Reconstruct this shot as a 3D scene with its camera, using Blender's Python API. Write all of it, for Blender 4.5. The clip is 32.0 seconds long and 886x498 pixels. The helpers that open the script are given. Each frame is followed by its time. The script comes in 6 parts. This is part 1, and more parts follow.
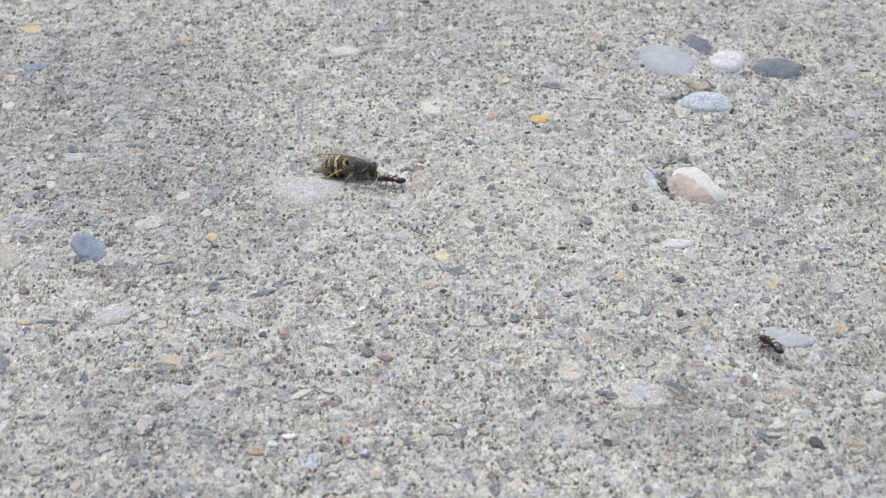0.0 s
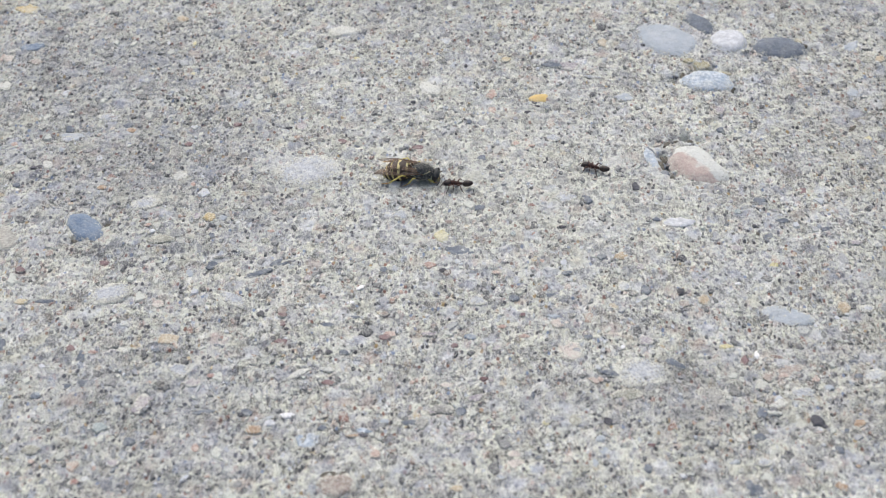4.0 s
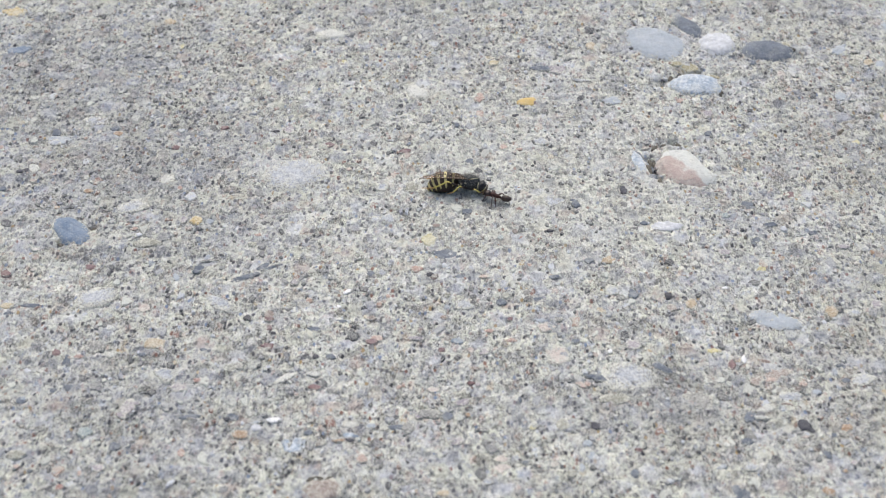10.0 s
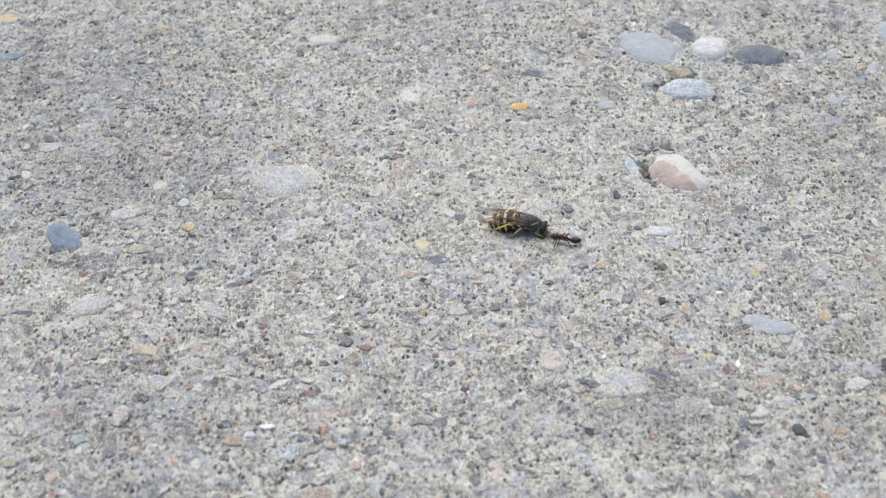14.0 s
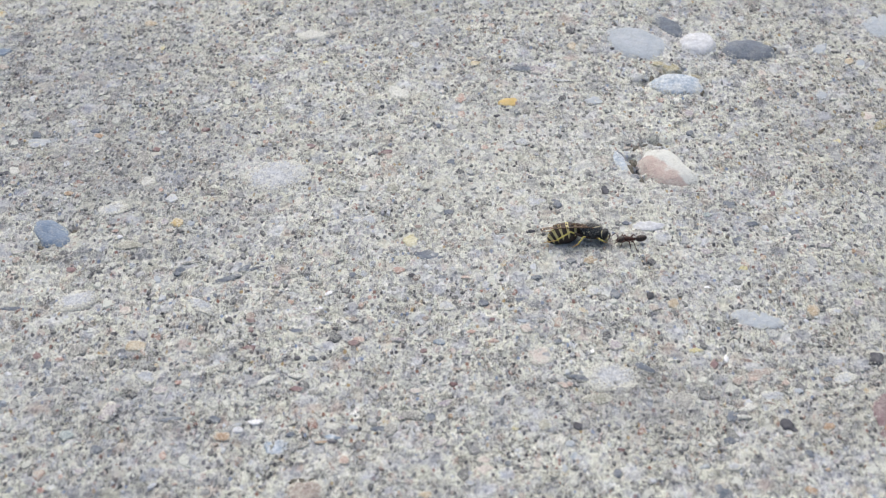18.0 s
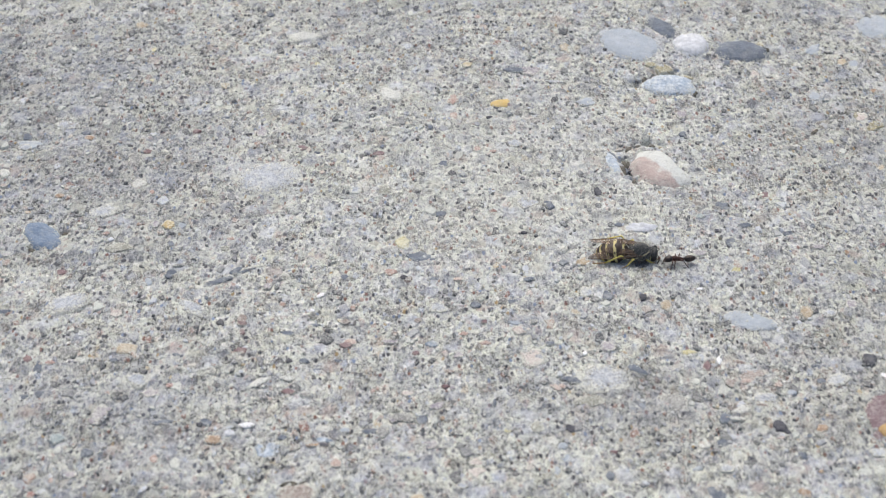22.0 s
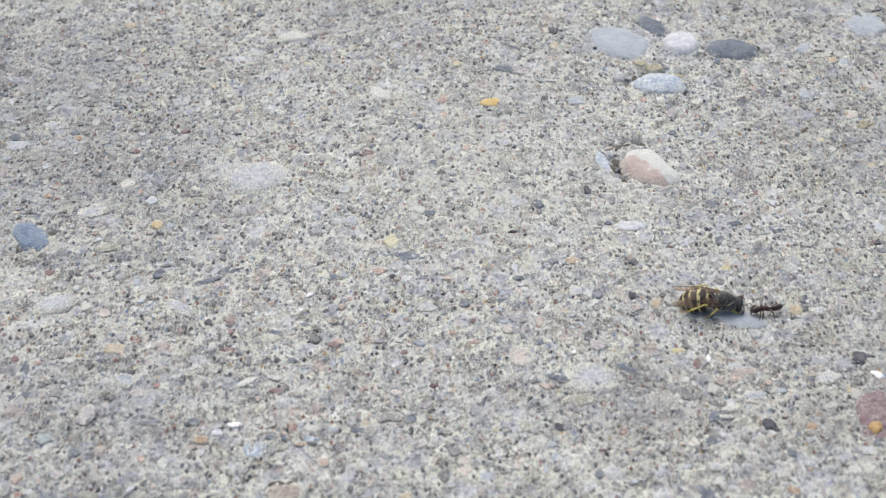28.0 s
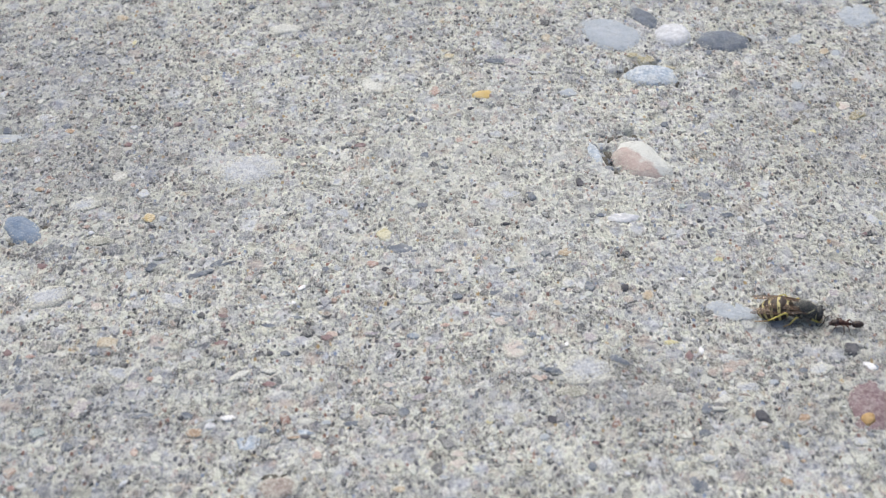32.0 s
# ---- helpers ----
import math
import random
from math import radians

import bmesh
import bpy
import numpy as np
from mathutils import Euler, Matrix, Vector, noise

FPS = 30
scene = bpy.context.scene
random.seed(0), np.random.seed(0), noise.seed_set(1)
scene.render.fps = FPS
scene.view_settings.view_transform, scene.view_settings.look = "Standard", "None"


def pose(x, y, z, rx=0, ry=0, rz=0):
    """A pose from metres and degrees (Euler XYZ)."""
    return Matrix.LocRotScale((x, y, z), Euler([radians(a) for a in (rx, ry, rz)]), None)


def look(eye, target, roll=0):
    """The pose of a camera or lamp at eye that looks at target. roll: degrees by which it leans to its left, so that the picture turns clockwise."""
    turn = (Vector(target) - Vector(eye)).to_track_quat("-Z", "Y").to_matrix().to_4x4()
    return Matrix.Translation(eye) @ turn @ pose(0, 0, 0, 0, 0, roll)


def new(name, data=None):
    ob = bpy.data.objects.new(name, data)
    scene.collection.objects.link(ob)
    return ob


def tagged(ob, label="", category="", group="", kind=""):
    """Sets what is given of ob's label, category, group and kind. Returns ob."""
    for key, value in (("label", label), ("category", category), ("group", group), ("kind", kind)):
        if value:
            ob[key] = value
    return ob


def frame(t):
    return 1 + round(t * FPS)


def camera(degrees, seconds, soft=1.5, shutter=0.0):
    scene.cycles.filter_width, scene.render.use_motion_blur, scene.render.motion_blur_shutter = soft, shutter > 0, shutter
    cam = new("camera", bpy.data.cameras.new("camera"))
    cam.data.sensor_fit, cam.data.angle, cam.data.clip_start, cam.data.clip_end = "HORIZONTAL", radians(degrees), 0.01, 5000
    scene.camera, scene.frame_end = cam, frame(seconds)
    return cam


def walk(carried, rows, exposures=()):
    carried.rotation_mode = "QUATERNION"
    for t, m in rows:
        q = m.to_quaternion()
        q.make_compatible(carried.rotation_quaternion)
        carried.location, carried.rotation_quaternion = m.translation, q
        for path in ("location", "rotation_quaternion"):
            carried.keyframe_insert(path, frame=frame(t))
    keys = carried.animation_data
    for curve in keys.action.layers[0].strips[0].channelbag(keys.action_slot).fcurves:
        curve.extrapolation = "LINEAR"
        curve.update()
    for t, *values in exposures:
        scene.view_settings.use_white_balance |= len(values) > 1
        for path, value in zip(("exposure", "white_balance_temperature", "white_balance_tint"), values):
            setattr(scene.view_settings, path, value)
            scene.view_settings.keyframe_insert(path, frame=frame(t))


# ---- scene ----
cam = camera(28, 32.0, soft=1.1)
PATH = [
    (0.0, look((-0.00133, -0.28569, 0.22597), (-0.00368, 0.00581, 0.0), -0.046)),
    (0.5, look((-0.00117, -0.28486, 0.22505), (-0.00342, 0.00512, 0.0), -0.025)),
    (1.0, look((-0.00139, -0.28466, 0.22463), (-0.00358, 0.00394, 0.0), -0.093)),
    (1.5, look((-0.00093, -0.28548, 0.22437), (-0.00367, 0.00249, 0.0), -0.244)),
    (2.0, look((-0.00120, -0.28537, 0.22377), (-0.00357, 0.00163, 0.0), -0.106)),
    (2.5, look((-0.00138, -0.28489, 0.22417), (-0.00361, 0.00226, 0.0), 0.015)),
    (3.0, look((-0.00130, -0.28487, 0.22283), (-0.00350, 0.00145, 0.0), 0.024)),
    (3.5, look((-0.00074, -0.28533, 0.22240), (-0.00353, -0.00052, 0.0), -0.187)),
    (5.5, look((-0.00110, -0.28449, 0.22323), (-0.00308, -0.00050, 0.0), -0.031)),
    (6.0, look((-0.00056, -0.28510, 0.22321), (-0.00291, -0.00136, 0.0), -0.222)),
    (6.5, look((-0.00060, -0.28559, 0.22276), (-0.00262, -0.00035, 0.0), -0.283)),
    (7.0, look((-0.00056, -0.28460, 0.22333), (-0.00225, 0.00026, 0.0), -0.088)),
    (7.5, look((-0.00039, -0.28428, 0.22285), (-0.00231, 0.00026, 0.0), 0.026)),
    (8.0, look((-0.00058, -0.28470, 0.22272), (-0.00186, -0.00104, 0.0), -0.051)),
    (8.5, look((-0.00062, -0.28488, 0.22298), (-0.00160, -0.00081, 0.0), -0.065)),
    (9.0, look((-0.00103, -0.28503, 0.22265), (-0.00145, -0.00021, 0.0), -0.005)),
    (9.5, look((-0.00110, -0.28468, 0.22273), (-0.00125, 0.00040, 0.0), 0.168)),
    (10.0, look((0.00001, -0.28427, 0.22261), (-0.00088, 0.00013, 0.0), 0.069)),
    (10.5, look((-0.00043, -0.28457, 0.22350), (-0.00065, -0.00063, 0.0), 0.042)),
    (11.0, look((-0.00018, -0.28447, 0.22321), (-0.00063, 0.00039, 0.0), -0.032)),
    (11.5, look((-0.00054, -0.28388, 0.22286), (-0.00015, 0.00055, 0.0), 0.058)),
    (12.0, look((-0.00032, -0.28361, 0.22230), (-0.00013, 0.00082, 0.0), 0.133)),
    (12.5, look((-0.00003, -0.28424, 0.22159), (-0.00020, -0.00045, 0.0), -0.100)),
    (13.0, look((0.00000, -0.28447, 0.22225), (0.00000, 0.00000, 0.0), 0.000)),
    (13.5, look((-0.00019, -0.28450, 0.22221), (0.00021, 0.00093, 0.0), -0.044)),
    (14.0, look((0.00005, -0.28373, 0.22247), (0.00047, 0.00196, 0.0), 0.032)),
    (14.5, look((0.00103, -0.28339, 0.22167), (0.00162, 0.00123, 0.0), 0.092)),
    (16.5, look((0.00036, -0.28333, 0.22210), (0.00161, 0.00082, 0.0), 0.135)),
    (17.0, look((0.00094, -0.28307, 0.22182), (0.00227, 0.00057, 0.0), 0.185)),
    (17.5, look((0.00111, -0.28388, 0.22147), (0.00251, -0.00076, 0.0), 0.089)),
    (18.0, look((0.00052, -0.28395, 0.22221), (0.00282, 0.00041, 0.0), 0.180)),
    (18.5, look((0.00132, -0.28385, 0.22229), (0.00334, 0.00226, 0.0), 0.062)),
    (19.0, look((0.00077, -0.28315, 0.22190), (0.00353, 0.00314, 0.0), 0.235)),
    (19.5, look((0.00134, -0.28318, 0.22106), (0.00396, 0.00119, 0.0), 0.141)),
    (20.0, look((0.00139, -0.28388, 0.22166), (0.00445, 0.00104, 0.0), 0.166)),
    (20.5, look((0.00144, -0.28342, 0.22201), (0.00453, 0.00203, 0.0), 0.090)),
    (21.0, look((0.00098, -0.28306, 0.22193), (0.00458, 0.00319, 0.0), 0.328)),
    (21.5, look((0.00138, -0.28275, 0.22151), (0.00474, 0.00241, 0.0), 0.343)),
    (22.0, look((0.00103, -0.28303, 0.22159), (0.00442, 0.00100, 0.0), 0.221)),
    (22.5, look((0.00144, -0.28373, 0.22130), (0.00462, 0.00060, 0.0), 0.161)),
    (23.0, look((0.00121, -0.28359, 0.22093), (0.00478, 0.00087, 0.0), 0.198)),
    (23.5, look((0.00137, -0.28306, 0.22101), (0.00483, 0.00126, 0.0), 0.252)),
    (24.0, look((0.00186, -0.28304, 0.22162), (0.00533, 0.00060, 0.0), 0.311)),
    (24.5, look((0.00194, -0.28347, 0.22132), (0.00553, 0.00023, 0.0), 0.261)),
    (25.0, look((0.00202, -0.28391, 0.22172), (0.00598, 0.00028, 0.0), 0.271)),
    (25.5, look((0.00176, -0.28286, 0.22188), (0.00615, 0.00066, 0.0), 0.195)),
    (27.5, look((0.00311, -0.28360, 0.22035), (0.00645, -0.00029, 0.0), -0.096)),
    (28.0, look((0.00292, -0.28286, 0.22044), (0.00663, 0.00066, 0.0), 0.076)),
    (28.5, look((0.00190, -0.28242, 0.22028), (0.00658, 0.00024, 0.0), 0.290)),
    (29.0, look((0.00268, -0.28253, 0.22084), (0.00678, -0.00080, 0.0), 0.156)),
    (29.5, look((0.00244, -0.28300, 0.22064), (0.00703, -0.00112, 0.0), 0.163)),
    (30.0, look((0.00233, -0.28310, 0.22002), (0.00759, -0.00054, 0.0), 0.148)),
    (30.5, look((0.00274, -0.28266, 0.22029), (0.00761, 0.00043, 0.0), 0.306)),
    (31.0, look((0.00259, -0.28212, 0.21991), (0.00788, -0.00016, 0.0), 0.316)),
    (31.5, look((0.00306, -0.28234, 0.21990), (0.00813, -0.00115, 0.0), 0.148)),
    (32.0, look((0.00263, -0.28263, 0.22067), (0.00809, -0.00180, 0.0), 0.145)),
]
walk(cam, PATH)
cam.data.dof.use_dof = True
cam.data.dof.focus_distance = 0.377
cam.data.dof.aperture_fstop = 33.0

# ---- world, sun ----
world = bpy.data.worlds.new("sky")
scene.world = world
world.use_nodes = True
wn = world.node_tree
sky = wn.nodes.new("ShaderNodeTexSky")
sky.sky_type = "NISHITA"
sky.sun_disc = False
sky.sun_elevation = radians(57)
sky.sun_rotation = radians(-18)
sky.air_density = 1.0
sky.dust_density = 5.5
wn.links.new(sky.outputs[0], wn.nodes["Background"].inputs[0])
wn.nodes["Background"].inputs[1].default_value = 0.1385
sun = new("sun", bpy.data.lights.new("sun", "SUN"))
sun.data.energy = 1.5
sun.data.angle = radians(65)
sun.data.color = (0.95, 0.975, 0.93)
sun.matrix_world = look((-0.2, 0.62, 1.0), (0, 0, 0))
scene.view_settings.exposure = 0.0

MM = 0.001


# ---- materials ----
class Nodes:
    """A small writer of node materials."""

    def __init__(self, name):
        self.mat = bpy.data.materials.new(name)
        self.mat.use_nodes = True
        self.tree = self.mat.node_tree
        self.bsdf = self.tree.nodes["Principled BSDF"]
        self.out = self.tree.nodes["Material Output"]

    def add(self, kind, operation="", feature="", blend=""):
        n = self.tree.nodes.new("ShaderNode" + kind)
        if operation:
            n.operation = operation
        if feature:
            n.feature = feature
        if blend:
            n.data_type, n.blend_type = "RGBA", blend
        return n

    def put(self, socket, value):
        if hasattr(value, "is_output"):
            self.tree.links.new(value, socket)
        else:
            socket.default_value = value

    def scaled(self, factor):
        """Coordinates in millimetres, times a factor."""
        g = self.add("TexCoord")
        v = self.add("VectorMath", operation="SCALE")
        self.put(v.inputs[0], g.outputs["Object"])
        v.inputs[3].default_value = 1000.0 * factor
        return v.outputs[0]

    def noise(self, vec, scale, detail=3.0, rough=0.55, colour=False):
        n = self.add("TexNoise")
        self.put(n.inputs["Vector"], vec)
        n.inputs["Scale"].default_value, n.inputs["Detail"].default_value, n.inputs["Roughness"].default_value = scale, detail, rough
        return n.outputs["Color" if colour else "Fac"]

    def cells(self, vec, scale, feature="F1"):
        n = self.add("TexVoronoi", feature=feature)
        self.put(n.inputs["Vector"], vec)
        n.inputs["Scale"].default_value = scale
        return n

    def ramp(self, fac, stops, constant=False):
        n = self.add("ValToRGB")
        r = n.color_ramp
        r.interpolation = "CONSTANT" if constant else "LINEAR"
        while len(r.elements) < len(stops):
            r.elements.new(0.5)
        for e, (p, c) in zip(r.elements, stops):
            e.position, e.color = p, (*c, 1) if len(c) == 3 else c
        self.put(n.inputs[0], fac)
        return n.outputs[0]

    def range(self, fac, a, b, c=0.0, d=1.0):
        n = self.add("MapRange")
        self.put(n.inputs[0], fac)
        for i, v in enumerate((a, b, c, d)):
            n.inputs[i + 1].default_value = v
        return n.outputs[0]

    def mix(self, fac, a, b, blend="MIX"):
        n = self.add("Mix", blend=blend)
        self.put(n.inputs[0], fac)
        self.put(n.inputs[6], a if hasattr(a, "is_output") else (*a, 1))
        self.put(n.inputs[7], b if hasattr(b, "is_output") else (*b, 1))
        return n.outputs[2]

    def maths(self, op, a, b=0.0):
        n = self.add("Math", operation=op)
        self.put(n.inputs[0], a)
        self.put(n.inputs[1], b)
        return n.outputs[0]

    def bump(self, height, distance, strength=1.0, below=None):
        n = self.add("Bump")
        n.inputs["Strength"].default_value = strength
        n.inputs["Distance"].default_value = distance
        self.put(n.inputs["Height"], height)
        if below is not None:
            self.put(n.inputs["Normal"], below)
        return n.outputs[0]

    def done(self, colour, rough=0.8, normal=None, **more):
        self.put(self.bsdf.inputs["Base Color"], colour if hasattr(colour, "is_output") else (*colour, 1))
        self.put(self.bsdf.inputs["Roughness"], rough)
        if normal is not None:
            self.put(self.bsdf.inputs["Normal"], normal)
        for key, value in more.items():
            self.put(self.bsdf.inputs[key.replace("_", " ")], value)
        return self.mat


def distorted(n, vec, amount, scale):
    """Coordinates pushed about by noise, so that cells get ragged edges."""
    c = n.noise(vec, scale, 2, 0.6, colour=True)
    s = n.add("VectorMath", operation="SUBTRACT")
    n.put(s.inputs[0], c)
    s.inputs[1].default_value = (0.5, 0.5, 0.5)
    m = n.add("VectorMath", operation="MULTIPLY_ADD")
    n.put(m.inputs[0], s.outputs[0])
    m.inputs[1].default_value = (amount, amount, amount)
    n.put(m.inputs[2], vec)
    return m.outputs[0]


def lace(n, vec, low=0.36, high=0.48):
    """The porous crust of the paste: pale clumps with gaps, a few tenths of a millimetre apart, thick here and thin
    there; callers darken the gaps, painting the pores' shade.
    """
    drawn = n.add("VectorMath", operation="MULTIPLY")
    n.put(drawn.inputs[0], vec)
    drawn.inputs[1].default_value = (1.0, 0.55, 1.0)
    fine = n.noise(distorted(n, drawn.outputs[0], 0.34, 2.0), 3.2, 5.0, 0.75)
    thick = n.maths("ADD", n.noise(vec, 0.42, 3, 0.6), n.maths("MULTIPLY", n.noise(vec, 0.11, 3, 0.6), 0.7))
    return n.range(n.maths("ADD", fine, n.maths("MULTIPLY", n.maths("SUBTRACT", thick, 0.85), 0.42)), low, high)


def peppered(n, vec, colour, much):
    """Salt and pepper of the finest sand: bright clumps and holes a third of a millimetre wide, the holes' shade
    painted dark.
    """
    drawn = n.add("VectorMath", operation="MULTIPLY")
    n.put(drawn.inputs[0], vec)
    drawn.inputs[1].default_value = (1.0, 0.62, 1.0)
    dust = n.noise(distorted(n, drawn.outputs[0], 0.25, 3.0), 3.6, 2.5, 0.62)
    colour = n.mix(n.range(dust, 0.52, 0.60, 0.0, 0.75 * much), colour, (0.82, 0.82, 0.75))
    return n.mix(n.range(dust, 0.37, 0.43, 0.8 * much, 0.0), colour, (0.115, 0.112, 0.108))


# broad darker and paler areas of the paste: centre x, y, radius in millimetres, depth
DARK_AREAS = ((-88, 60, 48, 0.28), (-62, 20, 30, 0.22), (98, 42, 34, 0.20), (44, -44, 17, 0.30), (82, -42, 26, 0.22), (-60, -50, 30, 0.20), (-12, 98, 26, 0.16), (96, 92, 30, 0.15), (90, -16, 18, 0.20))
PALE_AREAS = ((16, 30, 40, 0.24), (34, 14, 26, 0.12))


def area_toned(n, vec, colour):
    """Lightens the paste inside the pale areas and darkens it softly inside the dark ones, with torn edges."""
    ragged = distorted(n, vec, 26.0, 0.06)
    for x, y, r, pale in PALE_AREAS:
        d = n.add("VectorMath", operation="DISTANCE")
        n.put(d.inputs[0], ragged)
        d.inputs[1].default_value = (x, y, 0)
        colour = n.mix(n.range(d.outputs["Value"], r * 0.3, r * 1.2, pale, 0.0), colour, (0.70, 0.705, 0.65))
    for x, y, r, deep in DARK_AREAS:
        d = n.add("VectorMath", operation="DISTANCE")
        n.put(d.inputs[0], ragged)
        d.inputs[1].default_value = (x, y, 0)
        colour = n.mix(n.range(d.outputs["Value"], r * 0.35, r * 1.15, deep, 0.0), colour, (0.160, 0.174, 0.208) if x < 0 else (0.164, 0.163, 0.165))
    return colour


def concrete_material():
    """Weathered fine concrete: porous pale paste, washed-out sand, dark specks."""
    n = Nodes("weathered_concrete")
    mm = n.scaled(1.0)
    drawn = n.add("VectorMath", operation="MULTIPLY")
    n.put(drawn.inputs[0], mm)
    drawn.inputs[1].default_value = (1.0, 0.58, 1.0)
    wob = distorted(n, drawn.outputs[0], 0.9, 1.3)
    patch = n.noise(mm, 0.035, 5, 0.65)
    light = n.mix(n.range(patch, 0.36, 0.64), (0.54, 0.555, 0.50), (0.69, 0.712, 0.59))
    light = n.mix(n.range(n.noise(mm, 0.30, 4, 0.65), 0.3, 0.7, 0.0, 0.7), light, (0.75, 0.772, 0.685))
    # sand of about a millimetre under the crust, each grain a tone
    big = n.cells(wob, 0.62)
    tone = n.add("SeparateColor")
    n.put(tone.inputs[0], big.outputs["Color"])
    sand = n.ramp(tone.outputs[0], [
        (0.0, (0.13, 0.13, 0.145)), (0.06, (0.25, 0.25, 0.28)), (0.16, (0.40, 0.40, 0.43)), (0.34, (0.52, 0.51, 0.47)),
        (0.58, (0.66, 0.65, 0.58)), (0.80, (0.76, 0.76, 0.74)), (0.87, (0.48, 0.34, 0.30)), (0.925, (0.54, 0.43, 0.28)), (0.955, (0.37, 0.44, 0.58))], True)
    shape = n.range(big.outputs["Distance"], 0.34, 0.56, 1.0, 0.0)
    colour = n.mix(n.maths("MULTIPLY", shape, 0.72), light, sand)
    colour = n.mix(n.range(n.noise(mm, 0.16, 4, 0.65), 0.50, 0.66, 0.0, 0.5), colour, (0.355, 0.375, 0.435))
    colour = n.mix(n.range(n.noise(mm, 0.21, 4, 0.7), 0.30, 0.44, 0.35, 0.0), colour, (0.315, 0.29, 0.262))
    fine = n.cells(wob, 1.7)
    ftone = n.add("SeparateColor")
    n.put(ftone.inputs[0], fine.outputs["Color"])
    fsand = n.ramp(ftone.outputs[1], [
        (0.0, (0.10, 0.10, 0.11)), (0.12, (0.24, 0.25, 0.30)), (0.30, (0.44, 0.45, 0.46)), (0.55, (0.62, 0.62, 0.55)), (0.76, (0.80, 0.80, 0.77)), (0.90, (0.44, 0.30, 0.26)), (0.95, (0.42, 0.47, 0.58))], True)
    pick = n.range(ftone.outputs[2], 0.40, 0.44)
    colour = n.mix(n.maths("MULTIPLY", pick, 0.6), colour, fsand)
    crust = lace(n, mm)
    # shade inside the crust's pores, put into the base colour
    colour = n.mix(n.maths("MULTIPLY", n.maths("SUBTRACT", 1.0, crust), 0.74), colour, (0.135, 0.13, 0.12))
    specks = n.range(n.noise(wob, 2.7, 4, 0.7), 0.32, 0.38, 0.88, 0.0)
    colour = n.mix(specks, colour, (0.06, 0.058, 0.06))
    colour = peppered(n, mm, colour, 0.6)
    dots = n.cells(distorted(n, drawn.outputs[0], 0.35, 2.0), 0.95)
    kind = n.add("SeparateColor")
    n.put(kind.inputs[0], dots.outputs["Color"])
    dark = n.ramp(kind.outputs[0], [(0.0, (0.085, 0.085, 0.10)), (0.35, (0.165, 0.166, 0.18)), (0.62, (0.26, 0.255, 0.25)), (0.76, (0.27, 0.145, 0.115)), (0.86, (0.42, 0.31, 0.16)), (0.91, (0.23, 0.29, 0.42))], True)
    grain = n.maths("MULTIPLY", n.range(dots.outputs["Distance"], 0.26, 0.37, 0.95, 0.0), n.range(kind.outputs[1], 0.55, 0.57))
    colour = n.mix(grain, colour, dark)
    colour = n.mix(n.range(n.noise(mm, 0.055, 4, 0.7), 0.50, 0.70, 0.0, 0.34), colour, (0.43, 0.455, 0.545))
    # stones just under the skin, showing as soft tints
    deep = n.cells(distorted(n, mm, 2.2, 0.5), 0.24)
    dtone = n.add("SeparateColor")
    n.put(dtone.inputs[0], deep.outputs["Color"])
    tint = n.ramp(dtone.outputs[0], [
        (0.0, (0.22, 0.235, 0.29)), (0.14, (0.34, 0.36, 0.43)), (0.30, (0.52, 0.55, 0.64)), (0.50, (0.70, 0.725, 0.78)), (0.66, (0.66, 0.665, 0.56)), (0.84, (0.48, 0.44, 0.40)), (0.93, (0.52, 0.42, 0.38))], True)
    under = n.maths("MULTIPLY", n.range(deep.outputs["Distance"], 0.20, 0.62, 1.0, 0.0), n.range(dtone.outputs[1], 0.30, 0.60, 0.0, 0.52))
    colour = n.mix(under, colour, tint)
    colour = n.mix(n.range(n.noise(mm, 0.12, 5, 0.72), 0.58, 0.74, 0.0, 0.42), colour, (0.40, 0.31, 0.25))
    colour = area_toned(n, mm, colour)
    h = n.maths("ADD", n.maths("MULTIPLY", fine.outputs["Distance"], -0.4), crust)
    normal = n.bump(h, 0.00022, 0.7, n.bump(n.noise(mm, 4.5, 2, 0.7), 0.00025, 0.6))
    return n.done(colour, n.range(patch, 0.3, 0.7, 0.93, 0.8), normal, Specular_IOR_Level=0.25)


def grain_material():
    """Sand grains, each in a tone of its own, half under the pale crust."""
    n = Nodes("mixed_sand")
    mm = n.scaled(1.0)
    island = n.add("NewGeometry").outputs["Random Per Island"]
    tone = n.ramp(island, [
        (0.0, (0.06, 0.062, 0.08)), (0.12, (0.132, 0.133, 0.145)), (0.28, (0.22, 0.222, 0.24)), (0.42, (0.35, 0.36, 0.40)),
        (0.54, (0.50, 0.51, 0.48)), (0.68, (0.60, 0.62, 0.58)), (0.82, (0.56, 0.59, 0.66)), (0.885, (0.27, 0.145, 0.125)),
        (0.935, (0.43, 0.30, 0.25)), (0.965, (0.46, 0.35, 0.20)), (0.98, (0.19, 0.15, 0.14))], True)
    crust = lace(n, mm, 0.42, 0.56)
    colour = n.mix(n.maths("MULTIPLY", crust, n.range(island, 0.46, 0.54, 0.38, 0.78)), tone, (0.64, 0.66, 0.60))
    # scattered gaps, their shade held in the colour
    gap = n.range(n.noise(mm, 2.2, 3, 0.6), 0.34, 0.42, 0.55, 0.0)
    colour = peppered(n, mm, n.mix(gap, colour, (0.16, 0.155, 0.15)), 0.2)
    return n.done(colour, 0.78, n.bump(n.noise(mm, 4.0, 3, 0.7), 0.0003, 0.7), Specular_IOR_Level=0.3)


